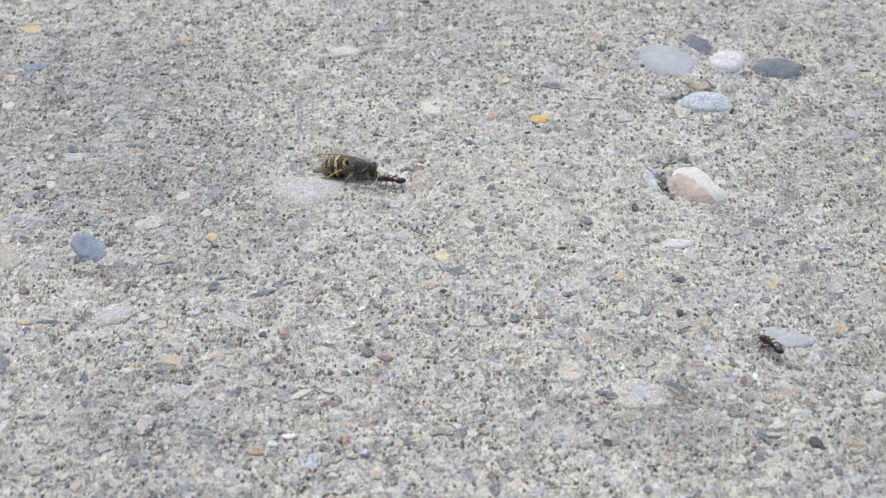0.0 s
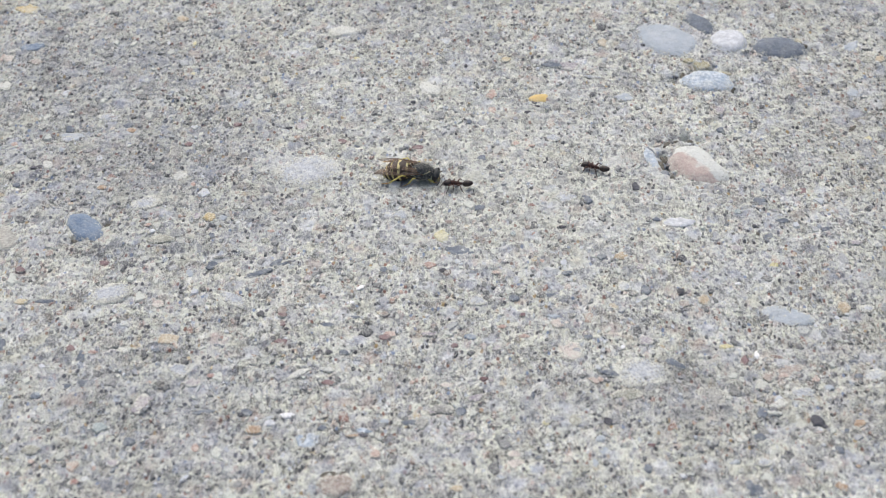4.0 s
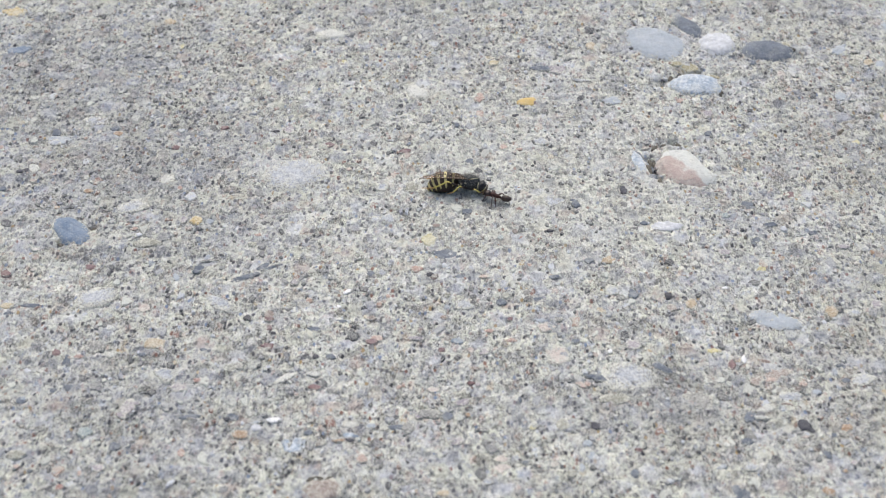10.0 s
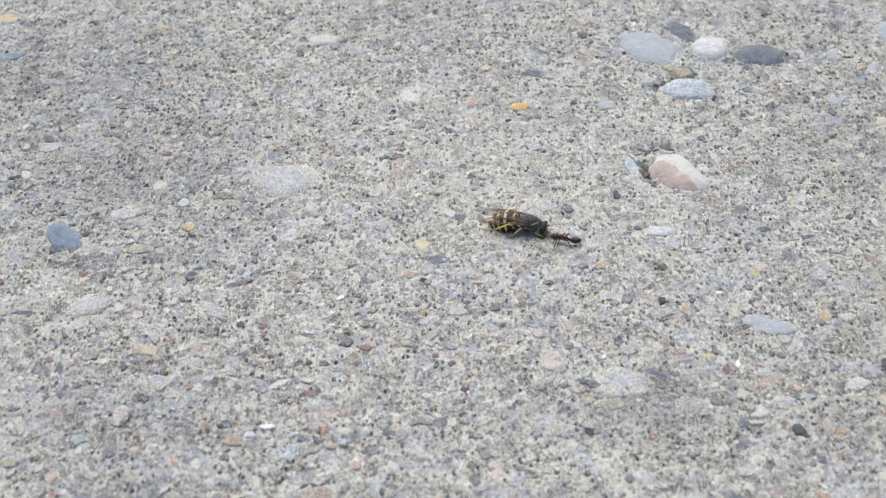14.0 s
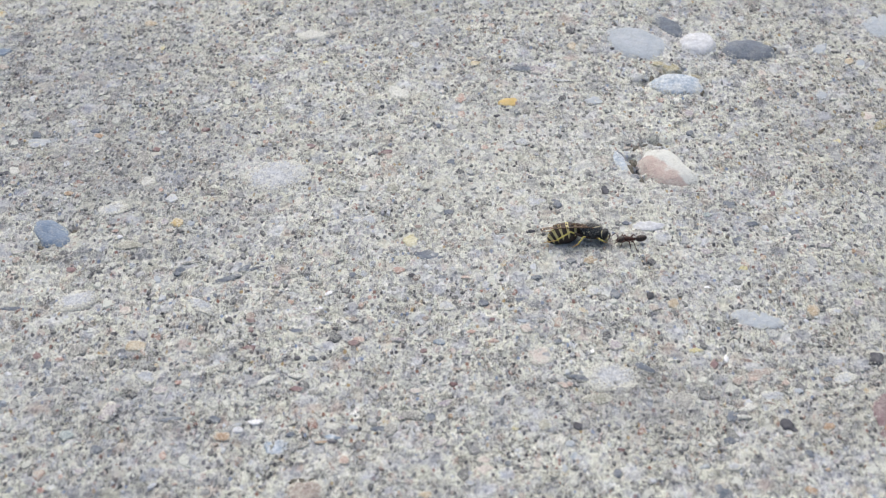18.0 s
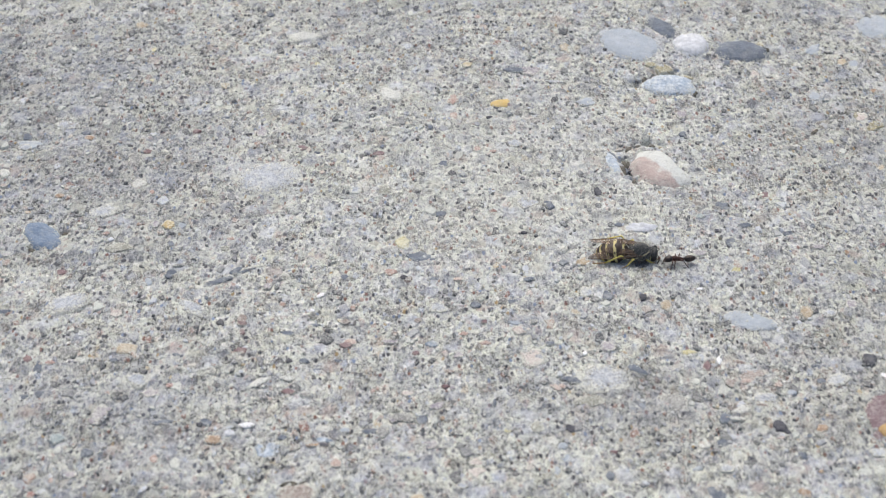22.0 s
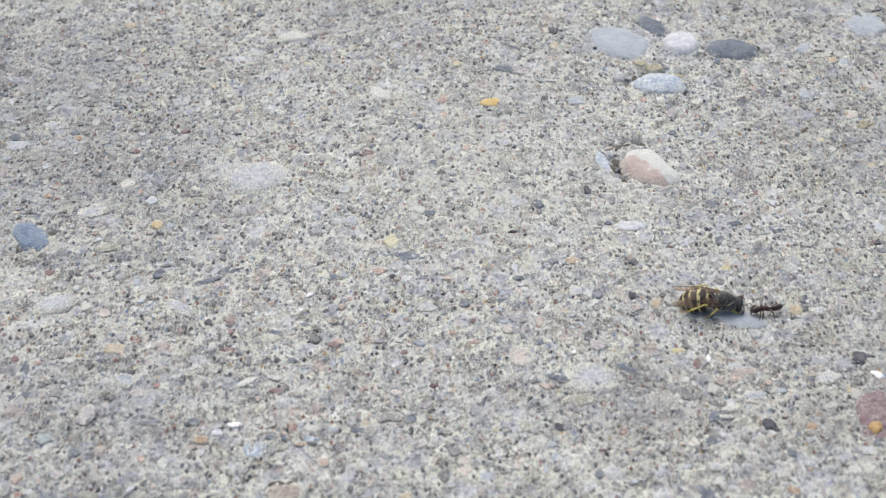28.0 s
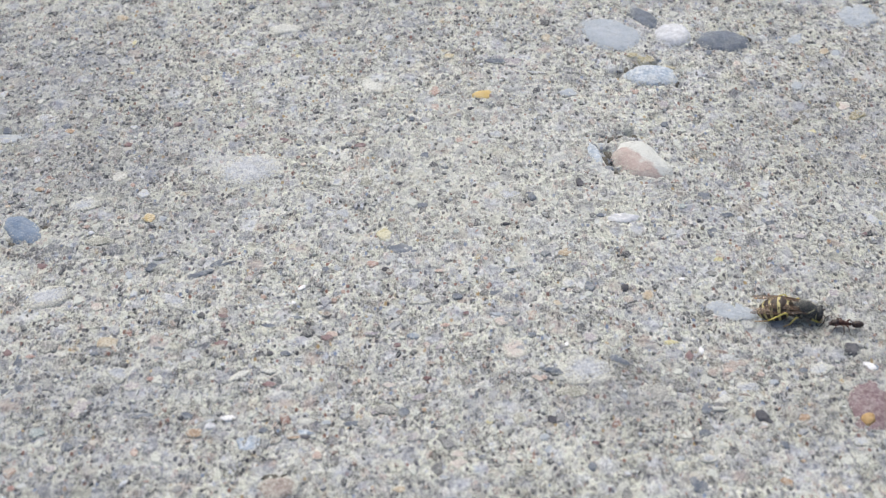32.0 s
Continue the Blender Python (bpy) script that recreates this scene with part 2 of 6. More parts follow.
def stone_material(name, a, b, spots=(0.5, 0.5, 0.5), much=0.25, rough=0.7, smear=0.3, vein=None, mottle=0.32, rim_at=0.71):
    """A rounded stone: two mottled tones, fine spots, and cement film left on it."""
    n = Nodes(name)
    mm = n.scaled(1.0)
    ob = n.add("ObjectInfo").outputs["Random"]
    shift = n.add("VectorMath", operation="ADD")
    n.put(shift.inputs[0], mm)
    comb = n.add("CombineXYZ")
    for i in range(3):
        n.put(comb.inputs[i], n.maths("MULTIPLY", ob, 40.0 + 13 * i))
    n.put(shift.inputs[1], comb.outputs[0])
    v = shift.outputs[0]
    tones = n.range(n.noise(v, mottle, 4, 0.6), 0.38, 0.62)
    if vein:
        # two minerals that meet along a wavering line across the stone
        d = n.add("VectorMath", operation="DOT_PRODUCT")
        n.put(d.inputs[0], distorted(n, mm, 6.0, 0.3))
        d.inputs[1].default_value = (*vein[:2], 0)
        tones = n.range(d.outputs["Value"], vein[2] - 0.5, vein[2] + 0.5)
    colour = n.mix(tones, a, b)
    speck = n.range(n.noise(v, 2.6, 3, 0.7), 0.56, 0.66)
    colour = n.mix(n.maths("MULTIPLY", speck, much), colour, spots)
    film = n.range(n.noise(v, 0.45, 5, 0.72), 0.46, 0.62)
    crust = lace(n, v, 0.38, 0.54)
    cover = n.maths("MULTIPLY", n.maths("ADD", n.maths("MULTIPLY", film, 0.75), 0.25), smear)
    colour = n.mix(n.maths("MULTIPLY", cover, crust), colour, (0.66, 0.66, 0.60))
    # pores of the cement film darkened in colour as if shaded
    colour = n.mix(n.maths("MULTIPLY", n.maths("MULTIPLY", cover, 0.8), n.maths("SUBTRACT", 1.0, crust)), colour, (0.20, 0.195, 0.18))
    # ragged cement left round the rim
    g = n.add("VectorMath", operation="MULTIPLY_ADD")
    n.put(g.inputs[0], n.add("TexCoord").outputs["Generated"])
    g.inputs[1].default_value, g.inputs[2].default_value = (2, 2, 0), (-1, -1, 0)
    r = n.add("VectorMath", operation="LENGTH")
    n.put(r.inputs[0], g.outputs[0])
    ragged = n.maths("ADD", n.maths("MULTIPLY", n.noise(v, 0.7, 3, 0.6), 0.6), n.maths("MULTIPLY", n.noise(v, 2.4, 3, 0.6), 0.9))
    rough_edge = 1.45 if rim_at > 0.8 else 1.7
    rim = n.range(n.maths("ADD", r.outputs["Value"], n.maths("MULTIPLY", n.maths("SUBTRACT", ragged, 0.75), rough_edge)), rim_at - (0.0 if rim_at > 0.8 else 0.05), rim_at + 0.16, 0.0, 0.92)
    colour = n.mix(rim, colour, n.mix(crust, (0.20, 0.195, 0.18), (0.63, 0.635, 0.565)))
    if rim_at < 0.8:
        colour = peppered(n, v, colour, 0.42)
    h = n.maths("ADD", n.noise(v, 0.8, 3, 0.6), n.maths("MULTIPLY", n.noise(v, 3.5, 3, 0.7), 0.35))
    return n.done(colour, rough, n.bump(h, 0.0006, 0.65), Specular_IOR_Level=0.3)


def bedded(name, a, b, spots, much, rough, smear, mottle=0.32):
    """The same stone twice: washed clean, and small with its rim under cement."""
    return (stone_material(name, a, b, spots, much, rough, smear, None, mottle, 0.84),
            stone_material("bedded_" + name, a, b, spots, much, rough, smear + 0.15, None, mottle, 0.80))


CONCRETE = concrete_material()
SAND = grain_material()
VEIN_LINE = (0.14, -0.99, -1.1)
STONE = {
    "paleblue": bedded("pale_blue_grey_stone", (0.39, 0.44, 0.50), (0.44, 0.49, 0.55), (0.33, 0.36, 0.42), 0.35, 0.8, 0.25),
    "iceblue": bedded("ice_blue_stone", (0.32, 0.41, 0.53), (0.70, 0.75, 0.80), (0.15, 0.22, 0.31), 0.85, 0.8, 0.4, mottle=1.3),
    "blue": bedded("slate_blue_stone", (0.13, 0.195, 0.30), (0.19, 0.26, 0.37), (0.50, 0.56, 0.62), 0.45, 0.7, 0.3),
    "slate": bedded("dark_slate_stone", (0.098, 0.122, 0.165), (0.152, 0.182, 0.235), (0.34, 0.36, 0.39), 0.35, 0.7, 0.2),
    "dark": stone_material("near_black_stone", (0.05, 0.052, 0.066), (0.09, 0.092, 0.115), (0.2, 0.2, 0.2), 0.3, 0.65, 0.12, rim_at=0.82),
    "grey": stone_material("warm_grey_stone", (0.22, 0.22, 0.22), (0.30, 0.30, 0.295), (0.42, 0.42, 0.4), 0.4, 0.75, 0.4, rim_at=0.62),
    "white": bedded("white_quartz", (0.56, 0.58, 0.63), (0.74, 0.76, 0.80), (0.46, 0.48, 0.54), 0.5, 0.65, 0.3, mottle=1.0),
    "bright": stone_material("bright_white_quartz", (0.88, 0.88, 0.90), (0.92, 0.92, 0.93), (0.8, 0.8, 0.82), 0.2, 0.3, 0.0),
    "cream": stone_material("cream_limestone", (0.59, 0.60, 0.565), (0.67, 0.68, 0.645), (0.50, 0.49, 0.44), 0.4, 0.85, 0.4, rim_at=0.62),
    "film": (stone_material("cement_filmed_stone", (0.37, 0.41, 0.49), (0.57, 0.60, 0.645), (0.28, 0.31, 0.38), 0.5, 0.88, 0.62, mottle=0.7, rim_at=0.60),
             stone_material("deep_filmed_stone", (0.37, 0.41, 0.49), (0.57, 0.60, 0.645), (0.28, 0.31, 0.38), 0.5, 0.88, 0.62, mottle=0.7, rim_at=0.48)),
    "yellow": stone_material("ochre_yellow_stone", (0.56, 0.42, 0.18), (0.62, 0.51, 0.29), (0.55, 0.48, 0.34), 0.55, 0.8, 0.6),
    "ochre": stone_material("clean_ochre_stone", (0.62, 0.44, 0.15), (0.68, 0.52, 0.24), (0.55, 0.45, 0.28), 0.4, 0.8, 0.2, rim_at=0.86),
    "paleyellow": stone_material("pale_yellow_stone", (0.58, 0.53, 0.27), (0.64, 0.60, 0.38), (0.55, 0.52, 0.38), 0.55, 0.8, 0.5),
    # near-black pieces: dirt, and crevice shade put into colour beside stones
    "dirtshade": stone_material("dark_dirt_and_crevice_shade", (0.06, 0.055, 0.045), (0.16, 0.145, 0.12), (0.3, 0.28, 0.24), 0.4, 0.95, 0.15, mottle=1.2, rim_at=0.95),
    "moss": stone_material("olive_moss", (0.26, 0.22, 0.10), (0.46, 0.42, 0.28), (0.2, 0.18, 0.1), 0.5, 0.95, 0.6, mottle=1.2),
    "tan": stone_material("tan_stone", (0.46, 0.36, 0.24), (0.52, 0.43, 0.30), (0.46, 0.42, 0.34), 0.55, 0.8, 0.5),
    "orange": stone_material("burnt_orange_stone", (0.34, 0.20, 0.11), (0.42, 0.28, 0.17), (0.3, 0.2, 0.15), 0.55, 0.75, 0.6),
    "red": stone_material("brick_red_stone", (0.33, 0.15, 0.135), (0.39, 0.22, 0.195), (0.35, 0.25, 0.22), 0.55, 0.75, 0.5),
    "salmon": stone_material("salmon_stone", (0.46, 0.30, 0.255), (0.52, 0.39, 0.34), (0.48, 0.42, 0.38), 0.5, 0.8, 0.5, rim_at=0.76),
    "pink": stone_material("pale_pink_stone", (0.56, 0.46, 0.43), (0.62, 0.55, 0.51), (0.55, 0.52, 0.49), 0.55, 0.8, 0.7, rim_at=0.62),
    "granite": stone_material("pink_and_white_granite", (0.51, 0.405, 0.375), (0.69, 0.71, 0.685), (0.58, 0.56, 0.52), 0.4, 0.8, 0.45, VEIN_LINE, rim_at=0.84),
    "maroon": stone_material("maroon_stone", (0.175, 0.10, 0.107), (0.245, 0.16, 0.167), (0.42, 0.33, 0.34), 0.5, 0.75, 0.3, rim_at=0.80),
    "purple": stone_material("mottled_purple_stone", (0.165, 0.10, 0.118), (0.25, 0.17, 0.19), (0.50, 0.45, 0.46), 0.55, 0.75, 0.3, mottle=0.9, rim_at=0.84),
    "mauve": stone_material("mauve_grey_stone", (0.33, 0.295, 0.345), (0.40, 0.36, 0.41), (0.3, 0.28, 0.33), 0.5, 0.8, 0.65, rim_at=0.62),
    "olive": stone_material("olive_grey_stone", (0.25, 0.255, 0.21), (0.33, 0.33, 0.28), (0.4, 0.4, 0.35), 0.4, 0.8, 0.45, rim_at=0.62),
    "brown": stone_material("dull_brown_stone", (0.24, 0.18, 0.16), (0.32, 0.255, 0.23), (0.38, 0.33, 0.3), 0.5, 0.8, 0.4, rim_at=0.72),
    "bluegreen": stone_material("blue_green_stone", (0.30, 0.37, 0.39), (0.38, 0.44, 0.45), (0.5, 0.53, 0.52), 0.5, 0.8, 0.45, rim_at=0.70),
    "greytan": stone_material("grey_tan_stone", (0.36, 0.345, 0.315), (0.43, 0.415, 0.38), (0.5, 0.49, 0.45), 0.5, 0.8, 0.4, rim_at=0.76),
    "amber": stone_material("amber_stone", (0.42, 0.26, 0.09), (0.54, 0.36, 0.16), (0.3, 0.2, 0.12), 0.4, 0.75, 0.1, rim_at=0.9),
    # grey pieces that put the darkness inside a crack into colour
    "crackdark": stone_material("grey_crack_dark", (0.13, 0.125, 0.115), (0.24, 0.23, 0.215), (0.3, 0.28, 0.26), 0.4, 0.95, 0.35, mottle=1.2, rim_at=0.62),
    "ash": stone_material("ash_grey_stone", (0.12, 0.12, 0.127), (0.185, 0.183, 0.186), (0.36, 0.36, 0.36), 0.35, 0.7, 0.42, rim_at=0.72),
    "brownpink": stone_material("brown_pink_stone", (0.38, 0.31, 0.28), (0.45, 0.38, 0.345), (0.36, 0.3, 0.28), 0.55, 0.8, 0.7, rim_at=0.62),
}


def shell_material(name, a, b, rough=0.35, relief=0.00006, scale=6.0, spec=0.5):
    """Insect cuticle: two close tones, fine punctures, a dull shine."""
    n = Nodes(name)
    mm = n.scaled(1.0)
    colour = n.mix(n.range(n.noise(mm, scale * 0.3, 3, 0.6), 0.3, 0.7), a, b)
    return n.done(colour, n.range(n.noise(mm, scale, 2, 0.6), 0.3, 0.7, rough, rough + 0.18), n.bump(n.noise(mm, scale, 3, 0.7), relief, 0.6), Specular_IOR_Level=spec)


BLACK = shell_material("black_cuticle", (0.024, 0.014, 0.010), (0.050, 0.030, 0.021), 0.42)
GREYBLACK = shell_material("downy_black_cuticle", (0.026, 0.029, 0.031), (0.054, 0.058, 0.059), 0.5, 0.00012, 9.0, 0.5)
YELLOW = shell_material("yellow_cuticle", (0.50, 0.43, 0.17), (0.62, 0.55, 0.28), 0.5)
CREAM = shell_material("cream_cuticle", (0.52, 0.48, 0.28), (0.62, 0.58, 0.38), 0.5)
LEGYELLOW = shell_material("yellow_leg_cuticle", (0.60, 0.51, 0.11), (0.70, 0.61, 0.20), 0.5)
TARSUS = shell_material("amber_foot_cuticle", (0.40, 0.24, 0.09), (0.52, 0.33, 0.13), 0.5)
BROWN = shell_material("brown_cuticle", (0.10, 0.055, 0.025), (0.16, 0.09, 0.04), 0.5)
EYE = shell_material("black_eye", (0.010, 0.009, 0.010), (0.018, 0.015, 0.015), 0.22, 0.00003, 14.0)
HAIR = shell_material("grey_down", (0.26, 0.255, 0.235), (0.38, 0.37, 0.34), 0.7)
ANTRED = shell_material("red_brown_cuticle", (0.046, 0.018, 0.014), (0.082, 0.033, 0.025), 0.45, spec=0.4)
ANTDARK = shell_material("dark_brown_cuticle", (0.020, 0.012, 0.011), (0.040, 0.024, 0.021), 0.28, spec=0.5)
ANTLEG = shell_material("brown_leg_cuticle", (0.055, 0.026, 0.020), (0.10, 0.046, 0.036), 0.45)
VEIN = shell_material("wing_vein", (0.07, 0.04, 0.022), (0.11, 0.065, 0.035), 0.5)


def wing_material():
    """A smoky amber membrane that lets the body show through."""
    n = Nodes("smoky_wing_membrane")
    mm = n.scaled(1.0)
    colour = n.mix(n.range(n.noise(mm, 0.9, 3, 0.6), 0.35, 0.65), (0.22, 0.145, 0.10), (0.36, 0.26, 0.18))
    n.done(colour, 0.25, n.bump(n.noise(mm, 1.6, 2, 0.5), 0.0001, 0.5))
    n.put(n.bsdf.inputs["Alpha"], n.range(n.noise(mm, 0.7, 2, 0.5), 0.3, 0.7, 0.30, 0.52))
    return n.mat


WING = wing_material()


# ---- small builders ----
def part(name, bm, material, parent, label=""):
    """One mesh object under a thing or a part."""
    me = bpy.data.meshes.new(name)
    bm.to_mesh(me)
    bm.free()
    for m in material if isinstance(material, (list, tuple)) else [material]:
        me.materials.append(m)
    for p in me.polygons:
        p.use_smooth = True
    ob = new(name, me)
    ob.parent = parent
    return tagged(ob, label)


def loft(rings, caps=True):
    """A skin over rings of points with the same count."""
    bm = bmesh.new()
    rows = [[bm.verts.new(p) for p in ring] for ring in rings]
    k = len(rows[0])
    for a, b in zip(rows, rows[1:]):
        for i in range(k):
            bm.faces.new((a[i], a[(i + 1) % k], b[(i + 1) % k], b[i]))
    if caps:
        bm.faces.new(rows[0][::-1])
        bm.faces.new(rows[-1])
    bmesh.ops.recalc_face_normals(bm, faces=bm.faces)
    return bm


def tube(points, radii, sides=8):
    """A bent, tapering tube; millimetres."""
    pts = [Vector(p) * MM for p in points]
    rings = []
    for i, p in enumerate(pts):
        d = (pts[min(i + 1, len(pts) - 1)] - pts[max(i - 1, 0)]).normalized()
        side = d.cross(Vector((0, 0, 1)) if abs(d.z) < 0.9 else Vector((1, 0, 0))).normalized()
        up = side.cross(d)
        rings.append([p + (side * math.cos(2 * math.pi * k / sides) + up * math.sin(2 * math.pi * k / sides)) * radii[i] * MM for k in range(sides)])
    return loft(rings)


def egg(centre, size, pitch=0.0, sides=24, rows=14, front=0.0, flat=0.0):
    """An egg-shaped solid along x, millimetres: size (length, width, height), tipped by pitch; front makes the fore end fuller."""
    rings = []
    turn = Euler((0, radians(-pitch), 0)).to_matrix()
    for i in range(rows + 1):
        a = math.pi * (0.02 + 0.96 * i / rows)
        x = -math.cos(a)
        r = math.sin(a) ** 0.9 * (1 + front * x)
        ring = []
        for k in range(sides):
            t = 2 * math.pi * k / sides
            z = math.sin(t) * r * size[2] / 2
            if flat and z < 0:
                z *= 1 - flat
            ring.append((Vector(centre) + turn @ Vector((x * size[0] / 2, math.cos(t) * r * size[1] / 2, z))) * MM)
        rings.append(ring)
    return loft(rings)


# ---- the ground ----
LATTICE = np.random.RandomState(7).rand(256, 256)


def smooth_noise(x, y, cell):
    """Soft random heights from -0.5 to 0.5 with lumps of the given size; millimetres."""
    u, v = np.asarray(x) / cell + 1000.37, np.asarray(y) / cell + 1000.71
    i, j = np.floor(u).astype(int), np.floor(v).astype(int)
    a, b = u - i, v - j
    a, b = a * a * (3 - 2 * a), b * b * (3 - 2 * b)
    g = lambda p, q: LATTICE[p % 256, q % 256]
    return (g(i, j) * (1 - a) + g(i + 1, j) * a) * (1 - b) + (g(i, j + 1) * (1 - a) + g(i + 1, j + 1) * a) * b - 0.5


# pits and lips in the paste: centre x, y, radius, depth in millimetres
PITS = [(49.5, 38.9, 1.7, 2.2), (46.5, 38.0, 1.7, 1.2), (43.4, 36.0, 2.6, 1.3), (43.8, 32.6, 1.6, 2.2), (44.3, 30.2, 1.5, 2.2), (44.9, 27.8, 1.5, 2.2), (46.0, 25.4, 1.4, 1.6), (53.0, 38.0, 2.2, 0.8),
        (49.8, 63.4, 2.8, 1.8), (54.5, 67.6, 2.6, 1.2), (58.5, 67.9, 2.4, 1.0), (62.6, 66.2, 2.4, 1.5), (63.6, 58.6, 2.0, 1.3), (83.2, 75.2, 2.6, 1.7),
        (78.0, 81.8, 2.6, 0.8), (68.0, 73.8, 1.8, 1.0), (88.6, 46.4, 2.4, 0.5), (91.0, 47.8, 2.0, 0.6), (94.2, 49.8, 1.8, 0.5), (97.6, 52.6, 1.6, 0.5), (100.2, 52.0, 1.6, 0.7), (102.2, 50.4, 1.6, 0.6), (-73.2, 7.4, 1.8, 1.4),
        (-79.0, 0.9, 2.4, 0.9), (55.2, 90.6, 3.0, 0.8), (18.6, 49.8, 1.8, 1.0), (46.5, -42.2, 5.0, 0.7), (36.0, -36.8, 3.0, 0.8), (-58.0, 69.6, 3.0, 0.7)]


def ground_swell(x, y):
    """The slow rise and fall of the concrete, millimetres."""
    return 0.9 * smooth_noise(x, y, 38) + 0.45 * smooth_noise(x, y, 13)


def ground_pits(x, y):
    """Depth of the worn hollows, millimetres."""
    z = 0.0 * np.asarray(x, float)
    for px, py, r, d in PITS:
        z = z + d * np.exp(-2.0 * ((x - px) ** 2 + ((y - py) * 1.15) ** 2) / (r * r))
    return np.minimum(z, 2.2)


def ground_height(x, y):
    """Height of the worn concrete, millimetres."""
    z = ground_swell(x, y) + 0.34 * smooth_noise(x, y, 4.1)
    z = z + 0.34 * smooth_noise(x + 17, y, 1.7) + 0.36 * smooth_noise(x, y + 31, 0.95) + 0.30 * smooth_noise(x + 5, y + 9, 0.55)
    return (z - ground_pits(x, y)) * np.clip((240 - np.maximum(np.abs(x), np.abs(y))) / 60, 0, 1)


def build_ground():
    """One sheet: fine where it is seen close, reaching far out all round."""
    far = np.array([1500000.0, 60000.0, 8000.0, 1200.0, 420.0, 250.0, 190.0, 150.0])
    xs = np.concatenate([-far, np.arange(-126, 126.01, 0.3), far[::-1]])
    ys = np.concatenate([-far, [-120.0, -100.0], np.arange(-78, 117.01, 0.3), far[::-1]])
    gx, gy = np.meshgrid(xs, ys)
    gz = ground_height(gx, gy)
    co = np.stack([gx, gy, gz], -1).reshape(-1, 3) * MM
    h, w = gx.shape
    idx = np.arange(h * w).reshape(h, w)
    quads = np.stack([idx[:-1, :-1], idx[:-1, 1:], idx[1:, 1:], idx[1:, :-1]], -1).reshape(-1, 4)
    me = bpy.data.meshes.new("ground")
    me.vertices.add(len(co))
    me.vertices.foreach_set("co", co.ravel())
    me.loops.add(quads.size)
    me.loops.foreach_set("vertex_index", quads.ravel())
    me.polygons.add(len(quads))
    me.polygons.foreach_set("loop_start", np.arange(0, quads.size, 4))
    me.polygons.foreach_set("use_smooth", np.ones(len(quads), bool))
    me.update()
    me.validate()
    me.materials.append(CONCRETE)
    return tagged(new("ground", me), "pale grey weathered concrete pavement with exposed sand and pebbles", "pavement", kind="structure")


GROUND = build_ground()


def build_sand(count):
    """Loose-looking sand grains bedded in the paste, one joined mesh."""
    rs = np.random.RandomState(11)
    x, y = rs.uniform(-124, 124, count), rs.uniform(-76, 115, count)
    size = 0.33 + 0.42 * rs.pareto(3.6, count)
    size = np.minimum(size, 1.35)
    verts, faces = [], []
    z0 = ground_swell(x, y) - ground_pits(x, y) + 0.04
    for i in range(count):
        k = 6 if size[i] < 0.8 else 8
        a = rs.uniform(0, 6.28) + np.arange(k) * 2 * math.pi / k + rs.uniform(-0.25, 0.25, k)
        r = size[i] * rs.uniform(0.55, 1.3, k)
        el, tw = rs.uniform(0.6, 1.0), rs.uniform(0, 3.14)
        dx, dy = np.cos(a) * r, np.sin(a) * r * el
        dx, dy = dx * math.cos(tw) - dy * math.sin(tw), 1.45 * (dx * math.sin(tw) + dy * math.cos(tw))
        rise = 0.05 + size[i] * rs.uniform(0.0, 0.13)
        base = len(verts)
        sx, sy = rs.uniform(-0.15, 0.15, 2) * size[i]
        for f_, h_ in ((1.1, -0.25), (0.80, 0.75)):
            for p, q in zip(dx, dy):
                verts.append((x[i] + p * f_, y[i] + q * f_, z0[i] + (rise * h_ if h_ > 0 else -0.3)))
        verts.append((x[i] + sx, y[i] + sy, z0[i] + rise))
        for j in range(k):
            m = (j + 1) % k
            faces.append((base + j, base + m, base + k + m, base + k + j))
            faces.append((base + k + j, base + k + m, base + 2 * k))
    me = bpy.data.meshes.new("sand_grains")
    me.from_pydata((np.array(verts) * MM).tolist(), [], faces)
    me.materials.append(SAND)
    ob = new("sand_grains", me)
    ob.parent = GROUND
    return tagged(ob, "multi-coloured sand grains bedded in concrete", kind="stuff")


STONES = random.Random(5)
CORNERS = random.Random(8)


